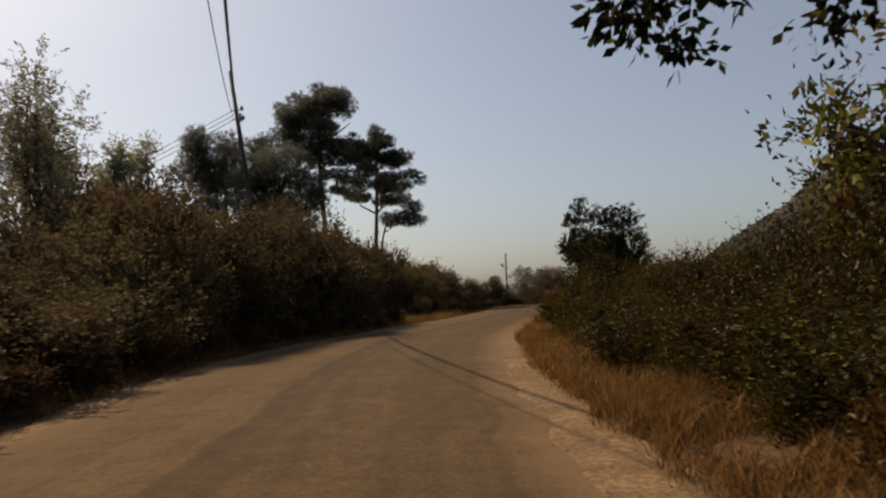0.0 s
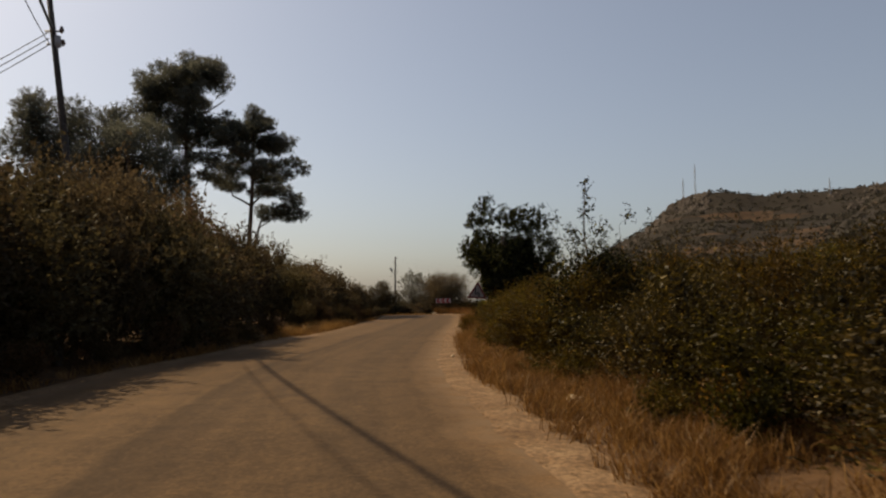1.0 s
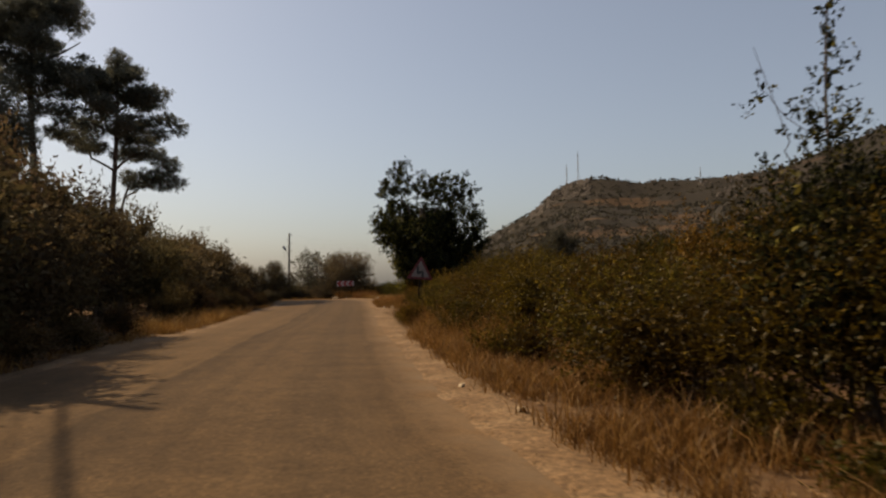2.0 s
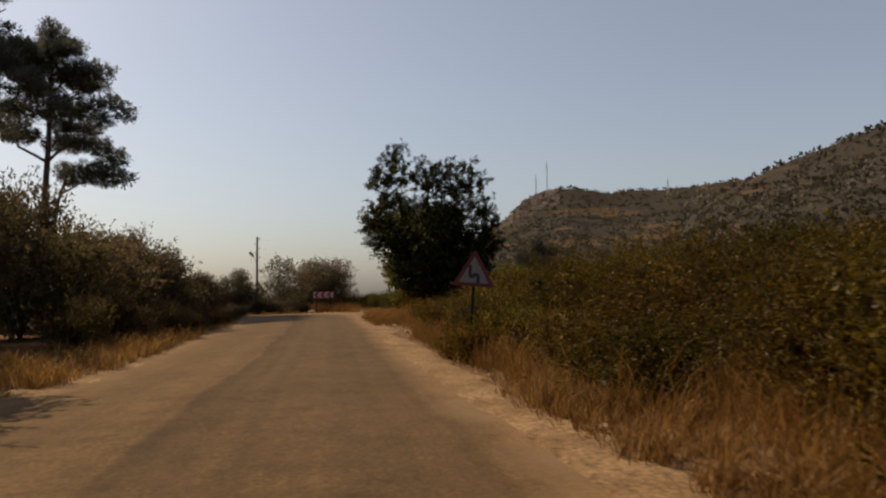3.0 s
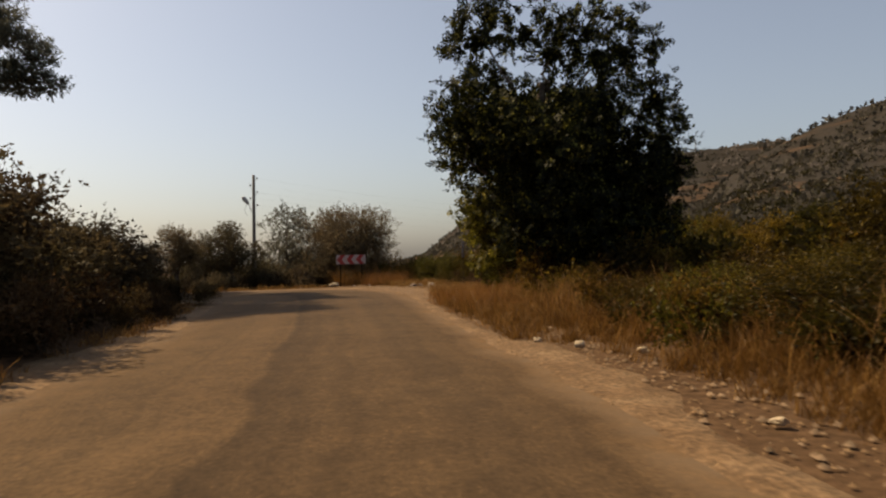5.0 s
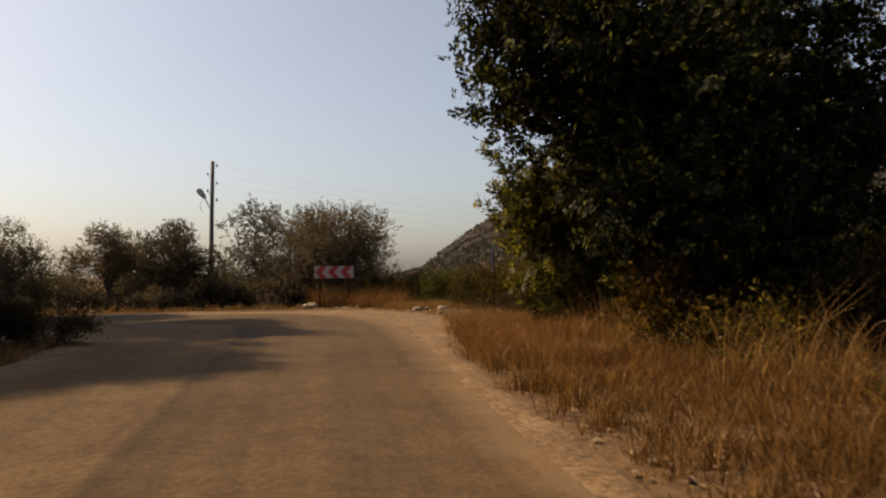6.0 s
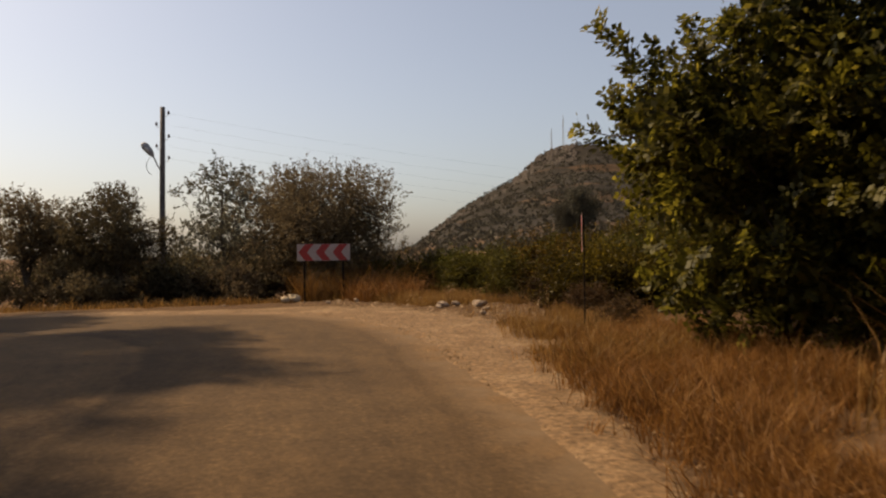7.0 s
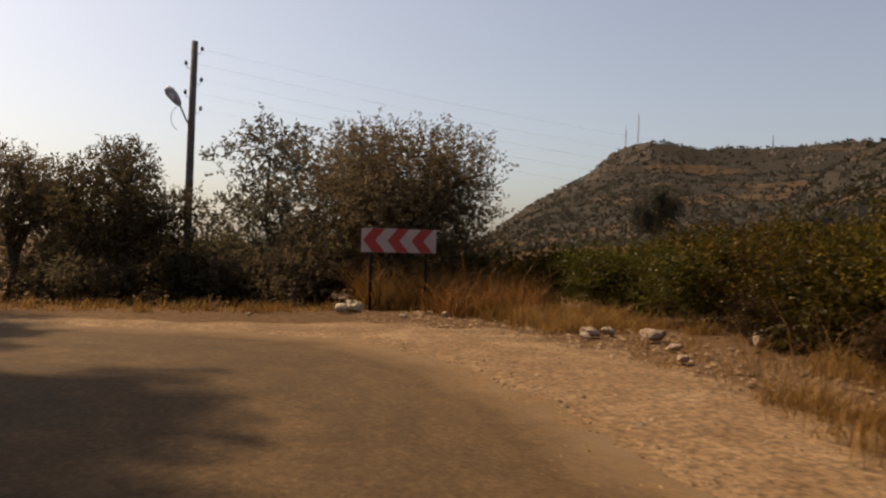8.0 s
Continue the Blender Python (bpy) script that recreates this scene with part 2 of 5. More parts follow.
# Near-black: deep crown shade put into the colour; bright end for sunlit leaves.
LEAF_DEEP_SHADE = leaf_material("deep_shade_leaf", (0.0035, 0.0044, 0.0014), (0.0078, 0.0088, 0.0023), (0.125, 0.112, 0.022), 0.28, 0.009)
LEAF_PINE = leaf_material("pine_needle", (0.06, 0.062, 0.052), (0.115, 0.118, 0.094), (0.17, 0.17, 0.132), 0.6, 0.012, spread=(0.85, 1.1))
LEAF_OLIVE = leaf_material("olive_leaf", (0.05, 0.038, 0.023), (0.088, 0.067, 0.039), (0.135, 0.105, 0.06), 0.42, 0.01)
LEAF_PALE = leaf_material("pale_leaf", (0.08, 0.076, 0.048), (0.176, 0.164, 0.104), (0.304, 0.28, 0.192), 0.65, 0.05)
LEAF_SCRUB = leaf_material("hill_scrub_leaf", (0.034, 0.032, 0.024), (0.055, 0.05, 0.038), (0.08, 0.07, 0.052), 0.35, 0.01)
LEAF_SLOPE = leaf_material("slope_scrub_leaf", (0.024, 0.018, 0.007), (0.047, 0.036, 0.0125), (0.075, 0.057, 0.019), 0.35, 0.01)
LEAF_GREY = leaf_material("grey_leaf", (0.0475, 0.0437, 0.0285), (0.09975, 0.0912, 0.0608), (0.1805, 0.1615, 0.1092), 0.5, 0.04)
GRASS = leaf_material("dry_grass", (0.085, 0.041, 0.012), (0.2, 0.102, 0.029), (0.35, 0.215, 0.078), 0.42, 0.015, (0.497, 0.508), (0.8, 1.2))
GRASS_RUST = leaf_material("rusty_dry_grass", (0.068, 0.031, 0.009), (0.17, 0.079, 0.021), (0.32, 0.175, 0.056), 0.42, 0.012, (0.495, 0.507), (0.8, 1.2))


# ---- mesh tools ----
def mesh_np(name, verts, faces, material):
    """A mesh from arrays of corners and of faces of three or four corners."""
    me = bpy.data.meshes.new(name)
    verts = np.asarray(verts, np.float32)
    faces = np.asarray(faces, np.int32)
    k = faces.shape[1]
    me.vertices.add(len(verts))
    me.vertices.foreach_set("co", verts.ravel())
    me.loops.add(faces.size)
    me.loops.foreach_set("vertex_index", faces.ravel())
    me.polygons.add(len(faces))
    me.polygons.foreach_set("loop_start", np.arange(0, faces.size, k, dtype=np.int32))
    me.update(calc_edges=True)
    me.validate()
    me.materials.append(material)
    return me


def joined(pieces):
    """Several (verts, faces) of the same face size as one."""
    vs, fs, n = [], [], 0
    for v, f in pieces:
        vs.append(v)
        fs.append(np.asarray(f) + n)
        n += len(v)
    return np.concatenate(vs), np.concatenate(fs)


def part(name, data, parent, label="", smooth=False):
    ob = new(name, data)
    ob.parent = parent
    if smooth:
        data.polygons.foreach_set("use_smooth", np.ones(len(data.polygons), bool))
    if label:
        tagged(ob, label)
    return ob


def empty(name, place=(0, 0, 0), turn=0.0, size=1.0):
    ob = new(name)
    ob.empty_display_size = 0.2
    ob.matrix_basis = Matrix.LocRotScale(place, Euler((0, 0, turn)), (size, size, size))
    return ob


def bm_mesh(name, bm, material, bevel=0.0):
    if bevel:
        bmesh.ops.bevel(bm, geom=bm.edges[:], offset=bevel, segments=2, affect="EDGES", profile=0.5)
    me = bpy.data.meshes.new(name)
    bm.to_mesh(me)
    bm.free()
    me.materials.append(material)
    return me


def tube(points, radii, sides=7):
    """A tapered tube through points, closed at its ends by small caps."""
    pts = np.asarray(points, float)
    n = len(pts)
    rad = np.asarray(radii, float) * np.ones(n)
    tang = np.gradient(pts, axis=0)
    tang /= np.linalg.norm(tang, axis=1)[:, None] + 1e-9
    ref = np.where(np.abs(tang[:, 2:3]) > 0.9, [[1.0, 0, 0]], [[0, 0, 1.0]])
    u = np.cross(tang, ref)
    u /= np.linalg.norm(u, axis=1)[:, None] + 1e-9
    w = np.cross(tang, u)
    a = np.arange(sides) * 2 * np.pi / sides
    ring = pts[:, None] + rad[:, None, None] * (np.cos(a)[None, :, None] * u[:, None] + np.sin(a)[None, :, None] * w[:, None])
    v = np.concatenate([ring.reshape(-1, 3), pts[:1], pts[-1:]])
    f = []
    for i in range(n - 1):
        for j in range(sides):
            k = (j + 1) % sides
            f.append((i * sides + j, i * sides + k, (i + 1) * sides + k, (i + 1) * sides + j))
    last = (n - 1) * sides
    for j in range(0, sides, 1):
        k = (j + 1) % sides
        f.append((j, n * sides, n * sides, k))
        f.append((last + k, n * sides + 1, n * sides + 1, last + j))
    f = [q for q in f if len(set(q)) == 4]
    return v, np.array(f)


def unit(a):
    return a / (np.linalg.norm(a, axis=-1, keepdims=True) + 1e-9)


def leaf_quads(at, along, length, width, rng):
    """One folded four-cornered leaf at each place."""
    n = len(at)
    side = unit(np.cross(along, rng.normal(size=(n, 3))))
    up = np.cross(side, along)
    ln = (length * rng.uniform(0.65, 1.25, n))[:, None]
    wd = (width * rng.uniform(0.7, 1.2, n))[:, None]
    mid = at + along * ln * 0.5
    lift = up * wd * rng.uniform(-0.25, 0.25, n)[:, None]
    v = np.stack([at, mid + side * wd * 0.5 + lift, at + along * ln, mid - side * wd * 0.5 + lift], 1)
    return v.reshape(-1, 3), np.arange(4 * n).reshape(n, 4)


def leaf_tris(at, along, length, width, rng):
    """One small three-cornered leaf at each place."""
    n = len(at)
    side = unit(np.cross(along, rng.normal(size=(n, 3))))
    ln = (length * rng.uniform(0.65, 1.3, n))[:, None]
    wd = (width * rng.uniform(0.7, 1.2, n))[:, None]
    v = np.stack([at - side * wd * 0.5, at + side * wd * 0.5 + along * ln * 0.25, at + along * ln], 1)
    return v.reshape(-1, 3), np.arange(3 * n).reshape(n, 3)


def crown_leaves(lobes, twigs, per_twig, twig_len, leaf_len, leaf_w, rng, up=0.35, inner=0.25, inner_size=3.0, shell=0.55, spread=0.9, leaf=leaf_quads):
    """Leaves on twigs that stand out of ellipsoid lobes, and larger, sparser ones within."""
    lobes = np.asarray(lobes, float)
    c, r = lobes[:, :3], lobes[:, 3:6]
    weight = np.prod(r, 1) ** (2 / 3)
    pick = rng.choice(len(lobes), twigs, p=weight / weight.sum())
    d = unit(rng.normal(size=(twigs, 3)))
    deep = rng.uniform(shell, 1.0, twigs)[:, None]
    base = c[pick] + d * r[pick] * deep
    out = unit(unit(d / r[pick]) + np.array([0, 0, up]) + 0.45 * rng.normal(size=(twigs, 3)))
    ln = twig_len * rng.uniform(0.5, 1.3, twigs)
    s = rng.uniform(0.0, 1.0, (twigs, per_twig))
    at = base[:, None] + out[:, None] * (s * ln[:, None])[..., None] + rng.normal(size=(twigs, per_twig, 3)) * leaf_len * 0.25
    along = unit(out[:, None] + spread * rng.normal(size=(twigs, per_twig, 3)))
    a = leaf(at.reshape(-1, 3), along.reshape(-1, 3), leaf_len, leaf_w, rng)
    m = int(twigs * per_twig * inner * 0.1)
    if m:
        pick = rng.choice(len(lobes), m, p=weight / weight.sum())
        d = unit(rng.normal(size=(m, 3)))
        at = c[pick] + d * r[pick] * rng.uniform(0.1, 0.72, m)[:, None]
        b = leaf(at, unit(rng.normal(size=(m, 3))), leaf_len * inner_size, leaf_w * inner_size, rng)
        return joined([a, b])
    return a


def fronds(root, stem, frond_len, pairs, leaf_len, leaf_w, rng):
    """A feathered frond of paired leaflets at each root, leaning off its stem."""
    way = unit(0.75 * stem + unit(np.cross(stem, rng.normal(size=stem.shape))) + 0.2 * rng.normal(size=stem.shape))
    side = unit(np.cross(way, stem) + 0.25 * rng.normal(size=way.shape))
    n = len(root)
    ln = frond_len * rng.uniform(0.7, 1.2, n)
    p = np.linspace(0.2, 1.0, pairs)
    at = root[:, None] + way[:, None] * (p[None] * ln[:, None])[..., None]
    at = np.repeat(at[:, :, None], 2, 2)
    sgn = np.array([1.0, -1.0])[None, None, :, None]
    tilt = np.where(p > 0.99, 1.1, 0.45)[None, :, None, None]
    along = unit(sgn * side[:, None, None] + tilt * way[:, None, None] + 0.18 * rng.normal(size=(n, pairs, 2, 3)))
    across = unit(way[:, None, None] - along * (along * way[:, None, None]).sum(-1, keepdims=True))
    size = rng.uniform(0.75, 1.2, (n, pairs, 2, 1))
    tip = at + along * leaf_len * size
    mid = at + along * leaf_len * size * 0.55
    half = across * leaf_w * size * 0.5
    v = np.stack([at, mid + half, tip, mid - half], 3).reshape(-1, 3)
    return v, np.arange(len(v)).reshape(-1, 4)


def sprig(base, tip, rng, count=24):
    """One leafy shoot with fronds all along it."""
    a, b = np.array(base, float), np.array(tip, float)
    root = a + (b - a) * np.linspace(0.05, 1.0, count)[:, None]
    return fronds(root, np.tile(unit(b - a), (count, 1)), 0.16, 3, 0.1, 0.07, rng)


def frond_crown(lobes, shoots, count, pairs, shoot_len, frond_len, leaf_len, leaf_w, rng, up=0.3, shell=0.55, fill=0.0, fill_size=0.15):
    """Shoots that stand out of ellipsoid lobes, each with fronds; loose leaves fill the inside."""
    lobes = np.asarray(lobes, float)
    c, r = lobes[:, :3], lobes[:, 3:6]
    weight = np.prod(r, 1) ** (2 / 3)
    weight = weight / weight.sum()
    pick = rng.choice(len(lobes), shoots, p=weight)
    d = unit(rng.normal(size=(shoots, 3)))
    base = c[pick] + d * r[pick] * rng.uniform(shell, 1.0, shoots)[:, None]
    out = unit(unit(d / r[pick]) + np.array([0, 0, up]) + 0.4 * rng.normal(size=(shoots, 3)))
    s = np.linspace(0.3, 1.0, count)[None] * rng.uniform(0.5, 1.25, (shoots, 1)) * shoot_len
    root = (base[:, None] + out[:, None] * s[..., None]).reshape(-1, 3)
    a = fronds(root, np.repeat(out, count, 0), frond_len, pairs, leaf_len, leaf_w, rng)
    m = int(fill * shoots)
    if m:
        pick = rng.choice(len(lobes), m, p=weight)
        q = unit(rng.normal(size=(m, 3)))
        at = c[pick] + q * r[pick] * rng.uniform(0.05, 0.75, m)[:, None]
        return joined([a, leaf_quads(at, unit(rng.normal(size=(m, 3))), fill_size, fill_size * 0.6, rng)])
    return a


def value_noise(x, y, seed=0):
    """Smooth noise from 0 to 1 over the plane."""
    xi, yi = np.floor(x).astype(np.int64), np.floor(y).astype(np.int64)
    fx, fy = x - xi, y - yi
    fx, fy = fx * fx * (3 - 2 * fx), fy * fy * (3 - 2 * fy)

    def h(a, b):
        v = np.sin(a * 127.1 + b * 311.7 + seed * 74.7) * 43758.5453
        return v - np.floor(v)

    return (h(xi, yi) * (1 - fx) + h(xi + 1, yi) * fx) * (1 - fy) + (h(xi, yi + 1) * (1 - fx) + h(xi + 1, yi + 1) * fx) * fy


def fractal(x, y, seed=0, octaves=4):
    total, amp = 0.0, 0.5
    for o in range(octaves):
        total = total + amp * value_noise(x * 2**o, y * 2**o, seed + o)
        amp *= 0.5
    return total


def smooth(a, b, x):
    t = np.clip((x - a) / (b - a), 0, 1)
    return t * t * (3 - 2 * t)


# ---- the lie of the land ----
LEFT = [(-3.0, -40), (-2.9, 0), (-3.1, 9), (-3.6, 13), (-3.8, 18), (-3.4, 24), (-2.35, 29), (-1.1, 35), (0.15, 40), (1.3, 46.5), (2.3, 52), (3.3, 58), (3.85, 63), (3.95, 65.4), (3.7, 66.7), (3.0, 67.7), (1.6, 68.3), (-0.5, 68.4), (-4, 67.8), (-8, 66.5), (-14, 64), (-32, 54)]
RIGHT = [(2.2, -40), (2.1, 0), (2.0, 8), (1.9, 13), (2.0, 18), (2.3, 23), (3.0, 28), (4.0, 34), (4.8, 39), (5.8, 44), (6.8, 49), (7.6, 54), (8.5, 59), (9.3, 63), (9.85, 67), (9.9, 69.6), (9.35, 71.7), (8.1, 73.0), (5.4, 73.9), (1, 74.4), (-5, 73.6), (-14, 70.4), (-33, 60)]
LEFT_NEAR = np.array(LEFT[:14])
RIGHT_NEAR = np.array(RIGHT[:15] + [(10.0, 70), (10.2, 73), (10.6, 78), (14, 100), (40, 300)])


def road_z(y):
    return np.interp(y, [-40, 76, 84, 130, 400], [0, 0, -0.5, -4.0, -24])


def left_x(y):
    return np.interp(y, LEFT_NEAR[:, 1], LEFT_NEAR[:, 0])


def right_x(y):
    return np.interp(y, RIGHT_NEAR[:, 1], RIGHT_NEAR[:, 0])


def land(x, y):
    """The height of the ground."""
    x, y = np.asarray(x, float), np.asarray(y, float)
    z = road_z(y) * 1.0
    dr, dl = x - right_x(y), left_x(y) - x
    dl = np.where(y > 66, -1.0, dl)
    z = z + 0.055 * np.clip(dr - 4, 0, 50) + 0.12 * smooth(1.2, 3, dr) * (y < 66)
    z = z + 0.25 * smooth(0.8, 3, dl)
    off = np.maximum(dr, np.maximum(dl, np.where(y > 66, np.abs(y - 76) * (y > 76), -1)))
    z = z + 0.35 * smooth(2, 8, off) * (fractal(x * 0.35, y * 0.35, 3) - 0.45)
    # hills: elevation over the bend by bearing, in degrees to the east of the road's line
    vx, vy = x - 7, y - 62
    r = np.hypot(vx, vy) + 1e-6
    az = np.degrees(np.arctan2(vx, vy))
    far = np.interp(az, [-180, 12, 17, 20, 23, 25.4, 26.4, 27.6, 30.4, 33, 35, 38.7, 44.4, 60, 90, 130, 180], [0.3, 0.3, 0.9, 2.7, 4.4, 5.7, 6.6, 7.3, 7.85, 7.3, 7.3, 7.5, 7.6, 7.4, 7, 3, 0.3])
    near = np.interp(az, [-180, 36, 41, 43.5, 46, 49, 53, 60, 80, 110, 140, 180], [0, 0, 5.0, 6.8, 7.8, 9.0, 10.3, 12, 12.5, 9, 0, 0])
    rough = fractal(x * 0.02, y * 0.02, 9, 5) - 0.45
    ridge = np.tan(np.radians(far)) * 1000
    profile = 0.66 * smooth(130, 1000, r) + 0.16 * smooth(820, 940, r) + 0.18 * smooth(940, 1000, r)
    profile = profile * (1 - 0.5 * smooth(1100, 3500, r))
    zf = ridge * profile + rough * 14 * smooth(200, 600, r) * smooth(0.5, 3, far)
    ridge2 = np.tan(np.radians(near)) * 380
    zn = ridge2 * (0.75 * smooth(70, 380, r) + 0.25 * smooth(300, 380, r)) * (1 - 0.6 * smooth(420, 900, r))
    zn = zn + rough * 9 * smooth(120, 300, r) * smooth(1, 6, near)
    hill = np.maximum(zf, zn)
    z = z - np.minimum(road_z(y) + 0.5, 0) * smooth(12, 22, az) * (y > 80)
    return z + hill * smooth(60, 130, r)


def build_ground():
    fine = np.arange(4, 76, 0.45)
    coarse = np.arange(76, 364, 2.0)
    bearing = np.radians(np.concatenate([fine, coarse]))
    radii = [0.5]
    while radii[-1] < 4200:
        radii.append(radii[-1] + max(0.8, radii[-1] * 0.024))
    radii = np.array(radii)
    cx, cy = 4.0, 36.0
    x = cx + radii[:, None] * np.sin(bearing)[None]
    y = cy + radii[:, None] * np.cos(bearing)[None]
    v = np.stack([x, y, land(x, y)], -1).reshape(-1, 3)
    n, m = len(radii), len(bearing)
    i, j = np.meshgrid(np.arange(n - 1), np.arange(m), indexing="ij")
    k = (j + 1) % m
    f = np.stack([i * m + j, (i + 1) * m + j, (i + 1) * m + k, i * m + k], -1).reshape(-1, 4)
    v = np.concatenate([v, [[cx, cy, float(land(cx, cy))]]])
    me = mesh_np("ground", v, f, SOIL)
    bm = bmesh.new()
    bm.from_mesh(me)
    bm.verts.ensure_lookup_table()
    for q in range(m):
        bm.faces.new((bm.verts[len(v) - 1], bm.verts[q], bm.verts[(q + 1) % m]))
    bmesh.ops.recalc_face_normals(bm, faces=bm.faces[:])
    bm.to_mesh(me)
    bm.free()
    me.polygons.foreach_set("use_smooth", np.ones(len(me.polygons), bool))
    return tagged(new("ground", me), "dry brown soil and stony scrub hillside", "ground", kind="structure")


def resampled(line, count):
    """Points along a smooth line through the given ones."""
    p = np.asarray(line, float)
    tt = np.linspace(0, len(p) - 1, count)
    out = []
    for s in tt:
        i = min(int(s), len(p) - 2)
        u = s - i
        a, b, c, d = p[max(i - 1, 0)], p[i], p[i + 1], p[min(i + 2, len(p) - 1)]
        out.append(0.5 * (2 * b + (c - a) * u + (2 * a - 5 * b + 4 * c - d) * u**2 + (3 * b - a - 3 * c + d) * u**3))
    return np.array(out)


LEFT_LINE = resampled(LEFT, 360)
RIGHT_LINE = resampled(RIGHT, 360)


def build_road():
    cols = 15
    s = np.linspace(0, 1, cols)
    wob = fractal(np.arange(360) * 0.35, np.zeros(360), 4)[:, None] * 0.3 - 0.14
    wob2 = fractal(np.arange(360) * 0.35, np.zeros(360), 8)[:, None] * 0.35 - 0.16
    outward = unit(RIGHT_LINE - LEFT_LINE)
    a, b = LEFT_LINE - outward * wob, RIGHT_LINE + outward * wob2
    xy = a[:, None] * (1 - s[None, :, None]) + b[:, None] * s[None, :, None]
    z = road_z(xy[..., 1]) + 0.02 + 0.05 * (1 - (2 * s - 1) ** 2)[None]
    v = np.concatenate([xy, z[..., None]], -1).reshape(-1, 3)
    i, j = np.meshgrid(np.arange(359), np.arange(cols - 1), indexing="ij")
    f = np.stack([i * cols + j, i * cols + j + 1, (i + 1) * cols + j + 1, (i + 1) * cols + j], -1).reshape(-1, 4)
    me = mesh_np("road", v, f, ASPHALT)
    at = me.attributes.new("across", "FLOAT", "POINT")
    at.data.foreach_set("value", np.tile(s, 360).astype(np.float32))
    me.polygons.foreach_set("use_smooth", np.ones(len(me.polygons), bool))
    return tagged(new("road", me), "narrow dusty grey-brown asphalt country road", "road", kind="structure")


def shoulder_strip(name, line, side, wide, label, seed):
    """A sandy strip beside the asphalt with a ragged outer edge, a little below it."""
    n, cols = len(line), 6
    tang = unit(np.gradient(line, axis=0))
    nrm = np.stack([tang[:, 1], -tang[:, 0]], 1) * side
    rag = wide * (0.7 + 0.6 * fractal(np.arange(n) * 0.6, np.zeros(n), seed))
    s = np.linspace(-0.35, 1, cols)
    xy = line[:, None] + nrm[:, None] * np.where(s[None] < 0, s[None], s[None] * rag[:, None])[..., None]
    z = np.maximum(land(xy[..., 0], xy[..., 1]), road_z(xy[..., 1])) + np.array([0.008, 0.014, 0.03, 0.03, 0.025, -0.03])[None]
    v = np.concatenate([xy, z[..., None]], -1).reshape(-1, 3)
    i, j = np.meshgrid(np.arange(n - 1), np.arange(cols - 1), indexing="ij")
    f = np.stack([i * cols + j, i * cols + j + 1, (i + 1) * cols + j + 1, (i + 1) * cols + j], -1).reshape(-1, 4)
    if side < 0:
        f = f[:, ::-1]
    me = mesh_np(name, v, f, SAND)
    me.polygons.foreach_set("use_smooth", np.ones(len(me.polygons), bool))
    return tagged(new(name, me), label, "road verge", kind="structure")


build_ground()
build_road()

n_line = np.arange(360)
yr = RIGHT_LINE[:, 1]
past = smooth(61, 69, yr) * (n_line < 300)
wide_right = 0.8 - 0.35 * smooth(43, 46, yr) + 0.45 * smooth(47, 49, yr) * (1 - smooth(52, 54, yr)) + past * (0.7 + 1.6 * smooth(7.0, 9.2, RIGHT_LINE[:, 0]))
shoulder_strip("gravel_verge", RIGHT_LINE, 1, wide_right, "pale sandy gravel verge with loose stones", 21)
shoulder_strip("dirt_verge", LEFT_LINE, -1, 0.55 + 0.55 * smooth(30, 36, LEFT_LINE[:, 1]) * (1 - smooth(58, 62, LEFT_LINE[:, 1])), "narrow dusty dirt verge under the bushes", 33)


# ---- shrubs and trees ----
def stem_mesh(base, tip, r0, rng, bend_by=0.12, sides=5, r1=0.25):
    """A tapered, bent stem."""
    a, b = np.array(base, float), np.array(tip, float)
    t = np.linspace(0, 1, 6)[:, None]
    pts = a + (b - a) * t + rng.normal(size=(6, 3)) * bend_by * np.linalg.norm(b - a) * 0.3 * np.sin(np.pi * t)
    pts[:, :2] -= (b - a)[:2] * (0.25 * np.sin(np.pi * t))
    return tube(pts, np.linspace(r0, r0 * r1, 6), sides)


def make_shrub(name, seed, size, tall, leaf, twigs, per, leaf_len, leaf_w, label, category="shrub", lobes=7, up=0.5, twig_len=0.4, inner=0.9, wood=BARK, shoots=0):
    rng = np.random.default_rng(seed)
    ob = empty(name)
    lob = [(0, 0, tall * 0.42, size * 0.36, size * 0.36, tall * 0.36)]
    for k in range(lobes):
        a = rng.uniform(0, 2 * np.pi)
        q = rng.uniform(0.2, 0.36) * size
        h = rng.uniform(0.22, 0.78) * tall
        lob.append((q * np.cos(a), q * np.sin(a), h, size * rng.uniform(0.14, 0.24), size * rng.uniform(0.14, 0.24), tall * rng.uniform(0.12, 0.22)))
    v, f = crown_leaves(lob, twigs, per, twig_len, leaf_len, leaf_w * 1.3, rng, up, inner * 3.2, 1.35 * (0.085 / leaf_len) ** 0.5, leaf=leaf_tris)
    if shoots:
        # long thin sprays that stand out of the top
        tips = [(l[0], l[1], l[2] + l[5] * 0.5, l[3] * 0.9, l[4] * 0.9, l[5] * 0.5) for l in lob if l[2] > tall * 0.4]
        w, g = crown_leaves(tips, shoots, 14, tall * 0.22, leaf_len * 0.9, leaf_w, rng, 1.5, 0.0, 1.0, 0.4, 0.6, leaf_tris)
        v, f = joined([(v, f), (w, g)])
    v[:, 2] = np.maximum(v[:, 2], 0.0)
    part("foliage", mesh_np("foliage", v, f, leaf), ob)
    for l in lob[:4]:
        part("stem", mesh_np("stem", *stem_mesh((0, 0, -0.15), l[:3], 0.03 * tall**0.5, rng), wood), ob)
    return tagged(ob, label, category)


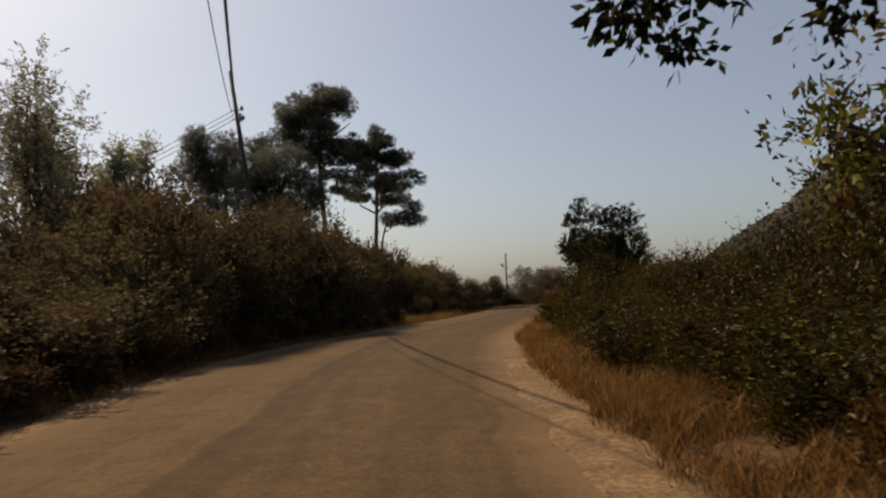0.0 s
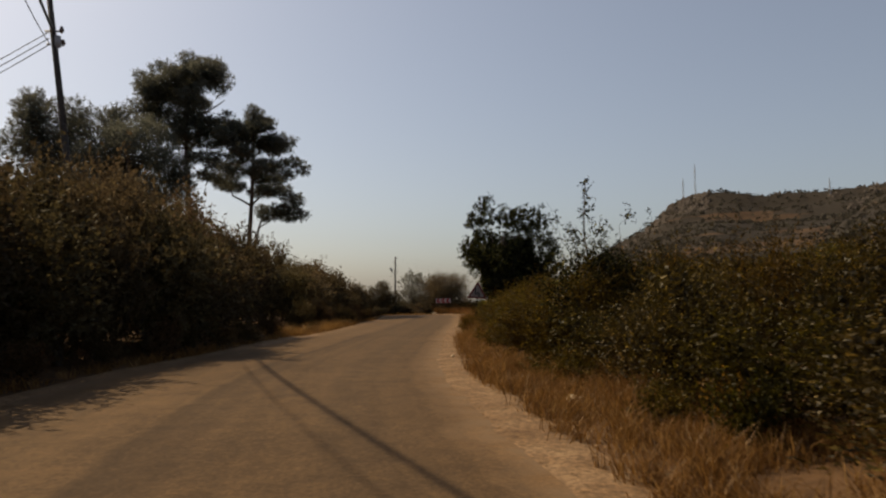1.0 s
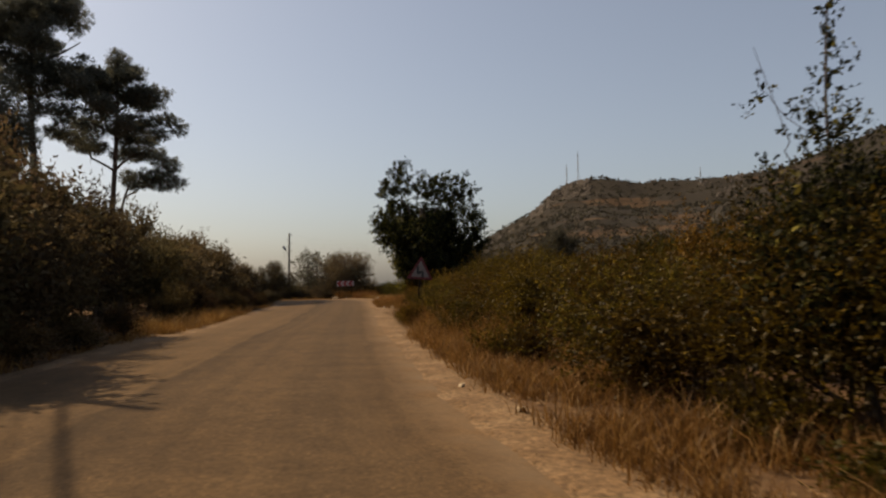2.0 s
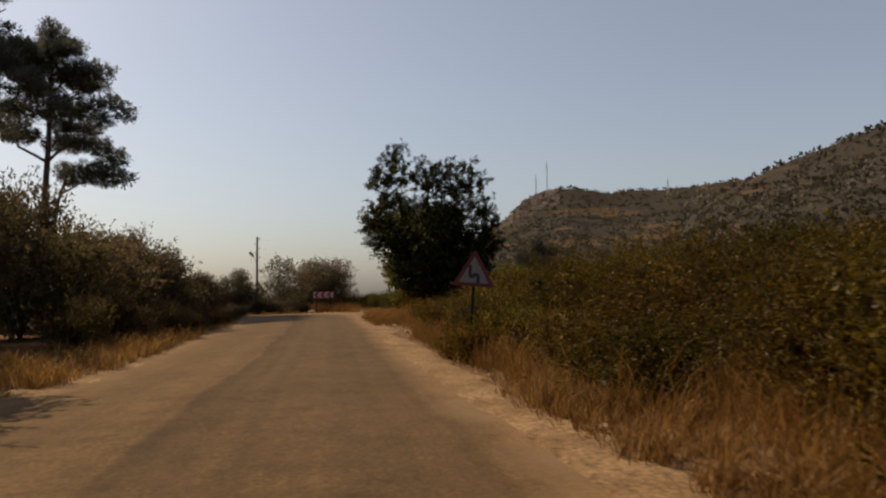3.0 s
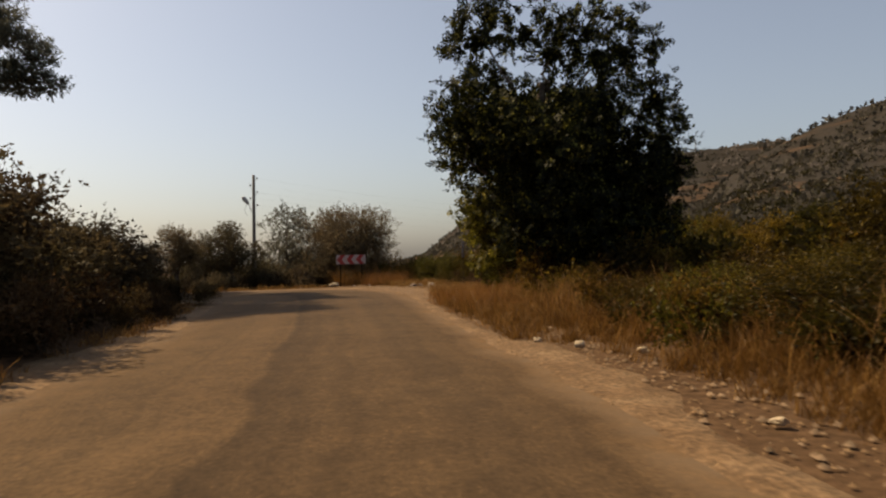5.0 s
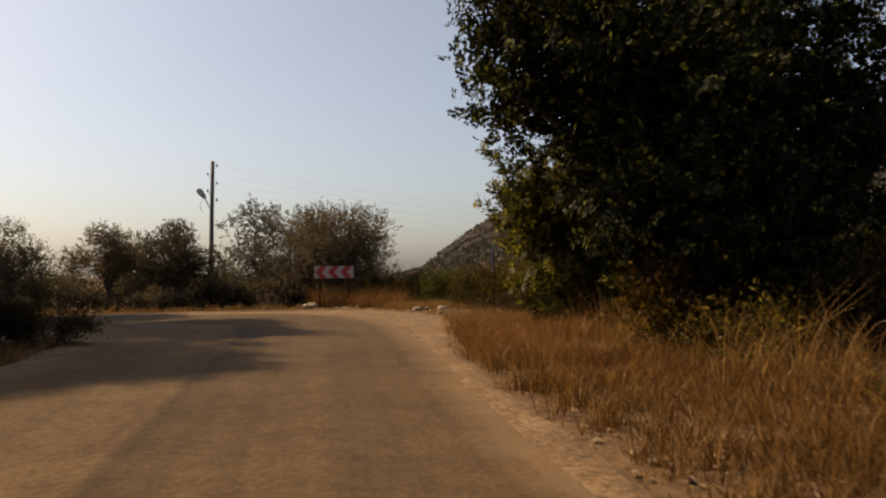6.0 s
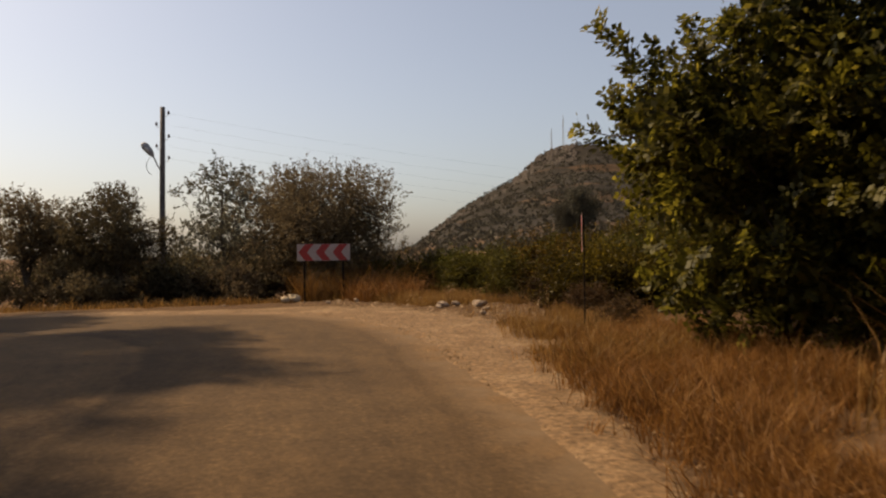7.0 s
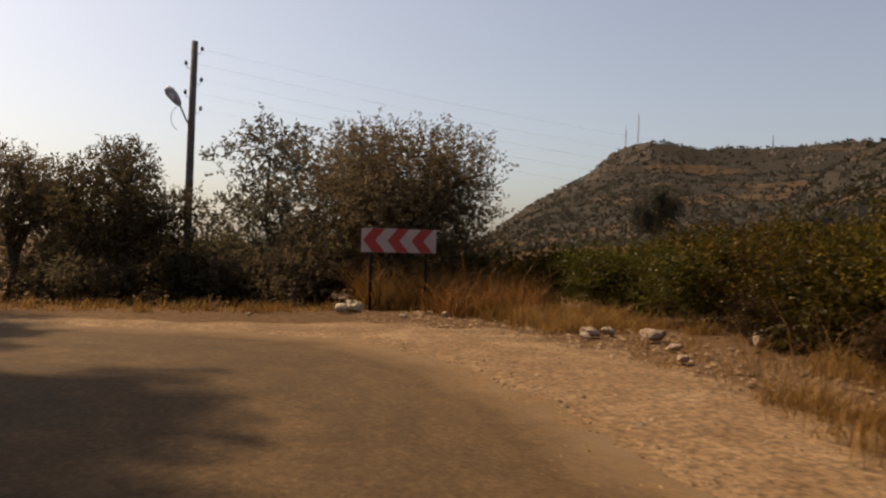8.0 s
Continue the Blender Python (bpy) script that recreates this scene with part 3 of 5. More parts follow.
def scatter(protos, places, group):
    """Copies of the prototypes, one at each (x, y, turn, size, tall); the prototypes themselves take the first places."""
    used = set()
    for k, (x, y, turn, size, tall) in enumerate(places):
        p = protos[k % len(protos)]
        m = Matrix.LocRotScale((x, y, float(land(x, y)) - 0.03), Euler((0, 0, turn)), (size, size, tall))
        if p in used:
            ob = copy_thing(p, Matrix())
        else:
            ob = p
            used.add(p)
        ob.matrix_basis = m
        tagged(ob, group=group)


rnd = np.random.default_rng(77)

# the tall dark hedge on the west side
hedge = [make_shrub("hedge_bush", 100 + k, 2.6, 3.6, LEAF_HEDGE, 540, 8, 0.128, 0.064, "tall dark olive-brown roadside bush in shade", twig_len=0.5, lobes=9, inner=1.1, shoots=26) for k in range(5)]
top_y = [-10, 12, 15, 19, 24, 32, 40, 48, 53, 57, 60, 63, 66, 70]
top_z = [2.0, 2.2, 2.7, 3.9, 5.2, 5.7, 5.1, 4.8, 4.5, 4.0, 3.4, 2.7, 1.9, 1.4]
places = []
for row, off in enumerate((1.55, 2.9, 4.6)):
    y = -4.0 + row * 0.6
    while y < 65.5 - row * 1.0:
        x = left_x(y) - off - rnd.uniform(-0.25, 0.3) - 0.4 * smooth(32, 38, y) - 0.6 * smooth(36, 39, y) * (1 - smooth(48, 51, y)) - 0.6 * smooth(30, 36, y) * (1 - smooth(55, 60, y)) - 0.6 * smooth(46, 50, y) * (1 - smooth(60, 63, y))
        if row == 0 and 38 < y < 48.5:
            y += 1.5
            continue
        h = np.interp(y, top_y, top_z) * (0.8, 1.0, 1.06)[row] * rnd.uniform(0.85, 1.06) * 0.88
        places.append((x, y, rnd.uniform(0, 6.28), rnd.uniform(0.85, 1.1) * (0.9 if h < 2.5 else 1.0), h / 3.6))
        y += rnd.uniform(1.3, 1.9) * (1.0, 1.1, 1.8)[row]
scatter(hedge, places, "hedge along the road")

# brown dry bushes at the foot of the hedge
brown = [make_shrub("dry_bush", 140 + k, 1.5, 1.3, LEAF_BROWN, 420, 7, 0.085, 0.028, "low brown half-dry bush at the road's edge", twig_len=0.35) for k in range(3)]
places = []
y = 4.0
while y < 62:
    if 38 < y < 49:
        y = 49.5
    places.append((left_x(y) - rnd.uniform(0.75, 1.05), y, rnd.uniform(0, 6.28), rnd.uniform(0.5, 0.8), rnd.uniform(0.45, 0.9)))
    y += rnd.uniform(1.5, 3.2)
for k in range(14):
    y = 43.5 + k * 1.15
    places.append((left_x(y) - rnd.uniform(1.5, 2.3), y, rnd.uniform(0, 6.28), rnd.uniform(0.7, 1.1), rnd.uniform(0.6, 1.1)))
places += [(3.6, 65.1, 0.3, 0.75, 0.5), (2.6, 66.6, 1.0, 0.9, 0.6), (2.2, 65.8, 2.0, 1.0, 0.9), (3.0, 65.2, 3.0, 0.6, 0.6), (12.1, 61.4, 1.7, 0.5, 0.5), (13.0, 67.6, 5.0, 0.5, 0.45), (13.6, 69.4, 0.7, 0.6, 0.5), (13.9, 71.6, 1.1, 0.6, 0.5)]
scatter(brown, places, "dry bushes at the hedge's foot")

# shrubs on the east side
def roadside(seed, leaf):
    return make_shrub("roadside_shrub", seed, 2.0, 1.9, leaf, 780, 8, 0.056, 0.024, "bushy olive-green roadside shrub with sunlit tips", twig_len=0.45, lobes=9, inner=1.3, shoots=46)


green = [roadside(160 + k, leaf) for k, leaf in enumerate((LEAF_SHRUB, LEAF_DULL, LEAF_SHRUB, LEAF_OCHRE, LEAF_SHRUB, LEAF_DULL))]
# Same shrubs for the nearest stretch, mostly in the leaf with painted-in shade.
shady = [roadside(170 + k, leaf) for k, leaf in enumerate((LEAF_SHRUB_SHADED, LEAF_SHRUB_SHADED, LEAF_SHRUB, LEAF_SHRUB_SHADED))]
places, near_places = [], []
for row, off in enumerate((2.2, 3.7, 5.6)):
    y = 6.5 - row * 0.7
    while y < 54.2:
        tall = np.interp(y, [4, 12, 16, 20, 24, 27, 31, 38, 46, 52, 56, 60], [1.75, 1.6, 1.8, 2.0, 2.0, 1.95, 1.85, 1.9, 1.8, 1.5, 1.2, 1.0])
        tall = tall * (1 + 0.06 * (row > 0) * smooth(14, 17, y) * (1 - smooth(25, 28, y)))
        gap = (row == 0 and 34 < y < 40) or (row < 2 and y > 28 and rnd.uniform() < 0.2)
        if not gap:
            x = right_x(y) + off + rnd.uniform(-0.35, 0.35) + 0.9 * smooth(38, 46, y)
            spot = (x, y, rnd.uniform(0, 6.28), rnd.uniform(0.8, 1.15), tall * (0.9, 1.05, 1.1)[row] * rnd.uniform(0.58, 1.1) / 1.9)
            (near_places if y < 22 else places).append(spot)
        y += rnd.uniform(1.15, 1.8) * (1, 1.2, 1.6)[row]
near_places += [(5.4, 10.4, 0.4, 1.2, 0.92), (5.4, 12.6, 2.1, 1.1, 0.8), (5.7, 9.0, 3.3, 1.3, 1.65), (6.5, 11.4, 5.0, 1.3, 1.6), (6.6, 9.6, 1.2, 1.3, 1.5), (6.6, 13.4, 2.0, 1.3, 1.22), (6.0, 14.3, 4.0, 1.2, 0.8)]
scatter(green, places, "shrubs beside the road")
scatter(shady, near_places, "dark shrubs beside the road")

low = [make_shrub("low_shrub", 180 + k, 1.1, 0.7, (LEAF_DULL, LEAF_SHRUB, LEAF_OCHRE)[k], 230, 7, 0.062, 0.03, "low olive-brown shrub in the dry grass", twig_len=0.3, inner=0.8, lobes=5) for k in range(3)]
places = []
for k in range(34):
    y = rnd.uniform(30, 55)
    places.append((right_x(y) + 1.9 + rnd.uniform(0, 1.6), y, rnd.uniform(0, 6.28), rnd.uniform(0.7, 1.2), rnd.uniform(0.6, 1.2)))
for k in range(16):
    y = rnd.uniform(6, 30)
    places.append((right_x(y) + 1.3 + rnd.uniform(0, 0.5), y, rnd.uniform(0, 6.28), rnd.uniform(0.5, 0.8), rnd.uniform(0.5, 0.9)))
for k in range(14):
    places.append((rnd.uniform(11.0, 14.0), rnd.uniform(57.6, 60.0), rnd.uniform(0, 6.28), rnd.uniform(0.9, 1.5), rnd.uniform(1.1, 2.0)))
for k in range(34):
    y = rnd.uniform(33, 47)
    places.append((right_x(y) + rnd.uniform(1.5, 2.7), y, rnd.uniform(0, 6.28), rnd.uniform(0.5, 1.0), rnd.uniform(0.6, 1.2)))
places += [(5.45, 37.6, 0.5, 0.7, 0.9), (5.75, 38.1, 2.5, 0.6, 0.8), (6.15, 38.0, 4.5, 0.9, 1.3), (5.5, 38.6, 1.5, 0.5, 0.7)]
scatter(low, places, "low shrubs in the grass")

# scrub on the rising ground to the east
scrub = [make_shrub("hillside_shrub", 190 + k, 2.4, 1.6, (LEAF_SHRUB, LEAF_DULL, LEAF_SHRUB, LEAF_DULL)[k], 165, 7, 0.15, 0.085, "rounded olive-green shrub on the dry slope", twig_len=0.4, inner=1.2) for k in range(4)]
places = []
for k in range(190):
    y = rnd.uniform(10, 112)
    x = right_x(y) + 7.2 + 40 * rnd.uniform(0, 1) ** 1.5
    places.append((x, y, rnd.uniform(0, 6.28), rnd.uniform(0.7, 1.3), rnd.uniform(0.55, 1.05)))
for k in range(26):
    places.append((rnd.uniform(13.2, 22), rnd.uniform(76.5, 88), rnd.uniform(0, 6.28), rnd.uniform(0.8, 1.2), rnd.uniform(0.6, 0.95)))
scatter(scrub, places, "shrubs on the slope")

slope = [make_shrub("slope_bush", 200 + k, 3.4, 2.7, (LEAF_OCHRE, LEAF_DULL, LEAF_SHRUB)[k], 620, 7, 0.12, 0.06, "big rounded olive-brown bush on the dry slope", twig_len=0.4, inner=1.2, lobes=10) for k in range(3)]
places = []
for k in range(120):
    y = rnd.uniform(24, 92)
    places.append((right_x(y) + rnd.uniform(9.5, 34), y, rnd.uniform(0, 6.28), rnd.uniform(0.75, 1.2), rnd.uniform(0.65, 1.0)))
scatter(slope, places, "bushes on the slope")

# the thicket behind the clearing
thicket = [make_shrub("thicket_shrub", 210 + k, 2.4, 1.6, (LEAF_DULL, LEAF_GREEN, LEAF_SHRUB)[k], 640, 8, 0.075, 0.032, "leafy yellow-green shrub of the thicket behind the clearing", twig_len=0.45, inner=1.2, lobes=9, shoots=24) for k in range(3)]
places = []
for k in range(40):
    places.append((rnd.uniform(14.2, 20), rnd.uniform(63, 77), rnd.uniform(0, 6.28), rnd.uniform(0.75, 1.1), rnd.uniform(0.6, 0.95)))
scatter(thicket, places, "thicket behind the clearing")

fresh = [make_shrub("green_shrub", 230 + k, 2.0, 1.5, LEAF_GREEN, 800, 8, 0.08, 0.036, "fresh green leafy shrub among dry grass", twig_len=0.4, inner=1.0) for k in range(2)]
scatter(fresh, [(13.4, 78.5, 0.3, 1.0, 0.85), (14.6, 77.4, 1.4, 1.1, 0.85), (15.9, 76.6, 2.2, 1.0, 0.8), (17.4, 76.0, 4.0, 1.1, 0.8), (12.2, 80.3, 5.0, 0.9, 0.8), (18.8, 74.8, 1.0, 1.0, 0.8)], "green shrubs by the bend")


def make_tree(name, label, seed, trunk, limbs, lobes, leaf, twigs, per, twig_len, leaf_len, leaf_w, r0, up=0.2, inner=0.5, shell=0.5, wood=BARK, spread=0.9, inner_size=3.0, leaves=None):
    """trunk: points from the foot up; limbs: (start on the trunk 0 to 1, tip); lobes in the tree's own space."""
    rng = np.random.default_rng(seed)
    ob = empty(name)
    pts = resampled(trunk, 14)
    rad = np.linspace(r0, r0 * 0.4, 14)
    rad[0] *= 1.35
    part("trunk", mesh_np("trunk", *tube(pts, rad, 9), wood), ob, "tapered rough-barked trunk", True)
    for s, tip in limbs:
        a = pts[int(s * 13)]
        b = np.array(tip, float)
        t = np.linspace(0, 1, 7)[:, None]
        p = a + (b - a) * t + rng.normal(size=(7, 3)) * 0.05 * np.linalg.norm(b - a) * np.sin(np.pi * t)
        p[:, 2] += 0.08 * np.linalg.norm(b - a) * np.sin(np.pi * t[:, 0])
        part("limb", mesh_np("limb", *tube(p, np.linspace(r0 * 0.42, r0 * 0.1, 7), 6), wood), ob)
    if leaves is None:
        leaves = crown_leaves(lobes, twigs, per, twig_len, leaf_len, leaf_w, rng, up, inner, inner_size, shell, spread)
    part("crown", mesh_np("crown", *leaves, leaf), ob)
    return tagged(ob, label, "tree")


def put(ob, x, y, z=None, turn=0.0):
    ob.matrix_basis = Matrix.LocRotScale((x, y, float(land(x, y)) - 0.05 if z is None else z), Euler((0, 0, turn)), None)
    return ob


def random_lobes(rng, n, cx, cy, cz, sx, sy, sz, rmin, rmax, flat=0.8):
    out = []
    while len(out) < n:
        d = rng.uniform(-1, 1, 3)
        if d @ d > 1:
            continue
        r = rng.uniform(rmin, rmax)
        out.append((cx + d[0] * sx, cy + d[1] * sy, cz + d[2] * sz, r, r, r * flat))
    return out


# the big dark carob at the bend
rng = np.random.default_rng(300)
carob_lobes = [l for l in random_lobes(rng, 30, 0, 0, 3.7, 2.5, 2.1, 2.6, 0.75, 1.25) if 0.7 * l[1] - 0.71 * l[0] < 0.3 or l[2] > 3.3] + [(-1.7, 0.3, 6.6, 0.9, 0.8, 0.9), (-1.3, 0.2, 7.3, 0.6, 0.6, 0.6), (1.4, -0.4, 6.2, 0.8, 0.8, 0.7), (0.4, 0.2, 6.4, 0.9, 0.9, 0.8), (-2.2, 0.5, 4.6, 0.75, 0.75, 0.7), (-1.3, 0.2, 7.9, 0.25, 0.25, 0.3), (-0.6, 0.1, 7.5, 0.2, 0.2, 0.3), (2.6, -0.3, 7.3, 0.25, 0.25, 0.35), (3.1, -0.4, 6.3, 0.3, 0.3, 0.4), (-2.1, 0.4, 6.4, 0.25, 0.25, 0.4), (1.6, -0.3, 7.4, 0.2, 0.2, 0.3), (0.6, 0.0, 7.3, 0.2, 0.2, 0.25), (2.6, -0.6, 3.2, 0.9, 0.9, 1.0), (2.2, -0.4, 6.4, 0.9, 0.8, 0.8), (3.0, -0.5, 5.1, 0.8, 0.8, 0.8), (-0.3, 0.2, 6.9, 0.7, 0.7, 0.6), (1.2, -0.3, 6.9, 0.6, 0.6, 0.55), (3.2, -0.5, 3.9, 0.7, 0.7, 0.7), (0.6, -1.3, 0.9, 1.0, 0.8, 0.7), (1.6, -1.0, 0.9, 0.9, 0.8, 0.7), (2.2, -0.6, 1.9, 1.0, 1.0, 0.9), (0.2, -1.2, 1.7, 1.2, 1.0, 1.0), (-1.7, 1.4, 4.0, 0.5, 0.5, 0.7), (-1.3, 1.3, 3.5, 0.45, 0.45, 0.4), (-1.6, 1.1, 5.4, 0.6, 0.6, 0.7)]
carob = make_tree("carob_tree", "large dense dark green carob tree beside the road", 301, [(0, 0, 0), (0.1, 0, 1.5), (-0.1, 0.1, 3.2), (0.0, 0, 5.6)], [(0.25, (-2.2, 0.3, 4.5)), (0.3, (2.3, -0.4, 4.2)), (0.45, (-1.4, 0.3, 6.6)), (0.5, (1.3, -0.4, 6.3)), (0.3, (0.3, -1.6, 3.8)), (0.35, (0, 1.8, 4.6)), (0.8, (0.4, 0.2, 6.6))], carob_lobes, LEAF_DEEP_SHADE, 0, 0, 0, 0, 0, 0.24, leaves=frond_crown([(*l[:3], *(q * (0.62 if l[2] > 4.2 else 0.85) for q in l[3:])) for l in carob_lobes], 3000, 6, 4, 0.62, 0.19, 0.1, 0.062, np.random.default_rng(302), 0.45, 0.6, 6.0, 0.17))
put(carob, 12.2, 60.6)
# Bright copy of the carob leaf: sunlight is put into its colour.
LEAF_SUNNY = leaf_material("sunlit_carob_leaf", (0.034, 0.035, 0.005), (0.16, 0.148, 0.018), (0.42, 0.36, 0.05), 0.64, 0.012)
rng = np.random.default_rng(305)
lob = random_lobes(rng, 18, 0.3, 0.1, 2.4, 1.0, 1.2, 1.1, 0.45, 0.75, 0.9) + [(-1.2, 0.1, 2.0, 0.4, 0.4, 0.35), (0.4, -0.6, 0.9, 0.8, 0.8, 0.6), (-0.3, -0.5, 0.8, 0.9, 0.7, 0.6), (-0.6, 0.3, 0.9, 0.6, 0.6, 0.55), (-0.9, 0.5, 2.2, 0.55, 0.6, 0.6), (-0.7, 0.9, 2.3, 0.5, 0.6, 0.5), (-1.0, 0.6, 2.8, 0.4, 0.4, 0.35), (0.5, 0.4, 3.7, 0.6, 0.6, 0.5), (0.0, 1.4, 2.0, 0.6, 0.6, 0.6)]
shoot_tips = [((-1.3, 0.7, 3.05), (-1.85, 0.75, 3.6)), ((-0.95, 1.1, 2.2), (-1.65, 1.55, 2.6)), ((-0.7, 0.4, 3.0), (-1.0, 0.3, 3.55)), ((-0.4, 0.4, 3.1), (-0.55, 0.2, 3.6)), ((-1.2, 0.9, 2.5), (-1.6, 0.9, 2.85)), ((-1.2, 0.0, 2.2), (-1.75, -0.2, 2.5)), ((-0.6, 1.4, 2.4), (-0.9, 1.9, 2.9))]
q = np.random.default_rng(307)
young_leaves = joined([frond_crown(lob, 1500, 5, 4, 0.26, 0.18, 0.085, 0.056, q, 0.35, 0.55, 7.0, 0.13)] + [sprig(a, b, q) for a, b in shoot_tips])
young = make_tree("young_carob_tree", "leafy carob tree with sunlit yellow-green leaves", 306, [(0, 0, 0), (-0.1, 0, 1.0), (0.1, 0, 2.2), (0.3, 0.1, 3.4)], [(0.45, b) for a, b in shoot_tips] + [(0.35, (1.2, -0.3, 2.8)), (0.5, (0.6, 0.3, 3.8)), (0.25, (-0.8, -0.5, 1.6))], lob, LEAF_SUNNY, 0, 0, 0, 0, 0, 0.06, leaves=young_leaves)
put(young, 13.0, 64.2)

# pines beyond the bend
def pine(seed, x, y, size, lobes, trunk, limbs, r0, label, dense=88):
    ob = make_tree("pine_tree", label, seed, trunk, limbs, lobes, LEAF_PINE, int(dense * len(lobes)), 12, 0.3, 0.27, 0.06, r0, up=0.35, inner=0.5, shell=0.45, wood=PINE_BARK, inner_size=1.6)
    put(tagged(ob, group="pines beyond the bend"), x, y)
    ob.matrix_basis = ob.matrix_basis @ Matrix.Scale(size, 4)
    return ob


rng = np.random.default_rng(320)
l1 = random_lobes(rng, 74, 0.2, 0, 19.7, 4.5, 3.8, 4.0, 0.7, 1.2, 0.7)
pine(321, -12.6, 78.1, 1.0, l1, [(0, 0, 0), (0.2, 0, 8), (-0.1, 0, 15), (0, 0, 21)], [(0.75, (-3, 0.5, 19.5)), (0.78, (3.2, 0.2, 20)), (0.85, (0.4, 2.5, 21)), (0.85, (-0.3, -2.5, 21)), (0.6, (-1.6, 0, 13.4)), (0.55, (-1.5, 0.2, 12.4)), (0.64, (-1.7, 0, 14.4)), (0.68, (1.2, 0, 15.2))], 0.34, "tall umbrella-crowned pine with a bare trunk")
l2 = []
for level in range(7):
    h = level / 6
    reach = (4.6, 5.8, 5.4, 4.8, 3.6, 2.2, 0.9)[level]
    for k in range((4, 6, 5, 5, 5, 4, 2)[level]):
        a = level * 1.1 + k * 6.283 / 5 + rng.uniform(-0.3, 0.3)
        far = reach * rng.uniform(0.7, 1.05)
        lift = rng.uniform(-0.2, 0.35)
        for q in (0.35, 0.7, 1.0):
            if q * far > 0.7:
                l2.append((q * far * np.cos(a) + 0.35 * h, q * far * np.sin(a), 12.4 + 7.1 * h + lift * q * 2.4 + rng.uniform(-0.25, 0.25), 0.7 + 0.2 * q, 0.7 + 0.2 * q, 0.26))
l2 += [(0.5, 0, 19.9, 0.4, 0.4, 0.45), (0.45, 0.1, 19.1, 0.65, 0.65, 0.4), (0.4, -0.1, 18.2, 0.8, 0.8, 0.35)]
pine(322, -7.36, 78.7, 0.97, l2, [(0, 0, 0), (0.1, 0, 7), (0.4, 0, 13), (0.5, 0, 19.6)], [(0.6, (-3.6, 0, 13)), (0.6, (3.2, 0, 12.5)), (0.7, (3.4, 0.5, 14.5)), (0.72, (-2.6, 1, 15)), (0.8, (2.2, 0, 16.6)), (0.82, (-1.8, 0, 17))], 0.27, "slender layered pine with open whorls", 60)
l3 = [(0.9, 0, 10.2, 1.0, 0.9, 0.5), (2.0, 0, 10.6, 1.0, 0.9, 0.55), (3.1, 0, 10.9, 1.0, 0.9, 0.5), (3.7, 0.2, 11.7, 0.7, 0.7, 0.45), (2.9, -0.3, 10.0, 1.0, 0.8, 0.4), (4.1, 0, 10.1, 0.7, 0.7, 0.35), (0.3, 0.1, 10.6, 0.6, 0.6, 0.4)]
pine(323, -6.68, 80.6, 0.97, l3, [(0, 0, 0), (-0.3, 0, 4), (-0.1, 0, 8), (0.6, 0, 10.4)], [(0.8, (3.4, 0, 10.8)), (0.85, (2.2, 0.2, 10.4)), (0.9, (3.6, 0, 10.0))], 0.18, "small wind-bent pine leaning to one side")
l4 = random_lobes(rng, 60, 0, 0, 14.6, 5.6, 3, 4.6, 1.1, 1.7, 0.8)
pine(324, -21.5, 74, 1.0, l4, [(0, 0, 0), (0, 0, 8), (0.3, 0, 16)], [(0.6, (-3, 0, 14)), (0.6, (3, 0, 14))], 0.32, "dense dark pine with a broad crown")
l5 = random_lobes(rng, 48, 0.4, 0, 12.0, 4.2, 3, 4.6, 1.0, 1.5, 0.8)
pine(325, -16.2, 72, 1.0, l5, [(0, 0, 0), (0, 0, 7), (0.2, 0, 14)], [(0.6, (-2.4, 0, 12)), (0.6, (2.4, 0, 12))], 0.3, "dense dark pine with a broad crown")
l6 = random_lobes(rng, 22, 0, 0, 9.5, 3.4, 3, 3.0, 1.1, 1.6, 0.8)
pine(326, -26.5, 66, 1.0, l6, [(0, 0, 0), (0, 0, 6), (0.2, 0, 11)], [(0.6, (-2.4, 0, 10)), (0.6, (2.4, 0, 10))], 0.28, "dense dark pine with a broad crown")

# pale feathery trees behind the hedge


def pale_tree(seed, x, y, h, w, label="slim tree with pale sunlit feathery leaves"):
    r = np.random.default_rng(seed)
    lob = random_lobes(r, 16, 0, 0, h * 0.66, w * 0.7, w * 0.7, h * 0.28, w * 0.16, w * 0.3, 1.7)
    limbs = [(0.3 + 0.04 * k, (lob[k][0], lob[k][1], lob[k][2])) for k in range(9)]
    ob = make_tree("feathery_tree", label, seed, [(0, 0, 0), (0.1, 0, h * 0.4), (0, 0.1, h * 0.8)], limbs, lob, LEAF_PALE, 900, 7, 0.5, 0.17, 0.06, 0.14, up=0.8, inner=0.0, shell=0.2)
    return put(tagged(ob, group="feathery trees behind the hedge"), x, y)


pale_tree(341, -11.6, 24.5, 9.0, 2.6)
pale_tree(346, -13.2, 26.5, 8.8, 2.8)
pale_tree(342, -14.6, 30.5, 9.2, 1.3)
pale_tree(343, -13.4, 33.5, 9.0, 1.2)
pale_tree(344, -13.0, 36.0, 9.2, 1.1)
dark = [make_shrub("dark_tree_bush", 350 + k, 4.2, 5.2, LEAF_HEDGE, 900, 7, 0.2, 0.09, "big dark bushy tree behind the hedge", twig_len=0.6, lobes=10, category="bushy tree") for k in range(2)]
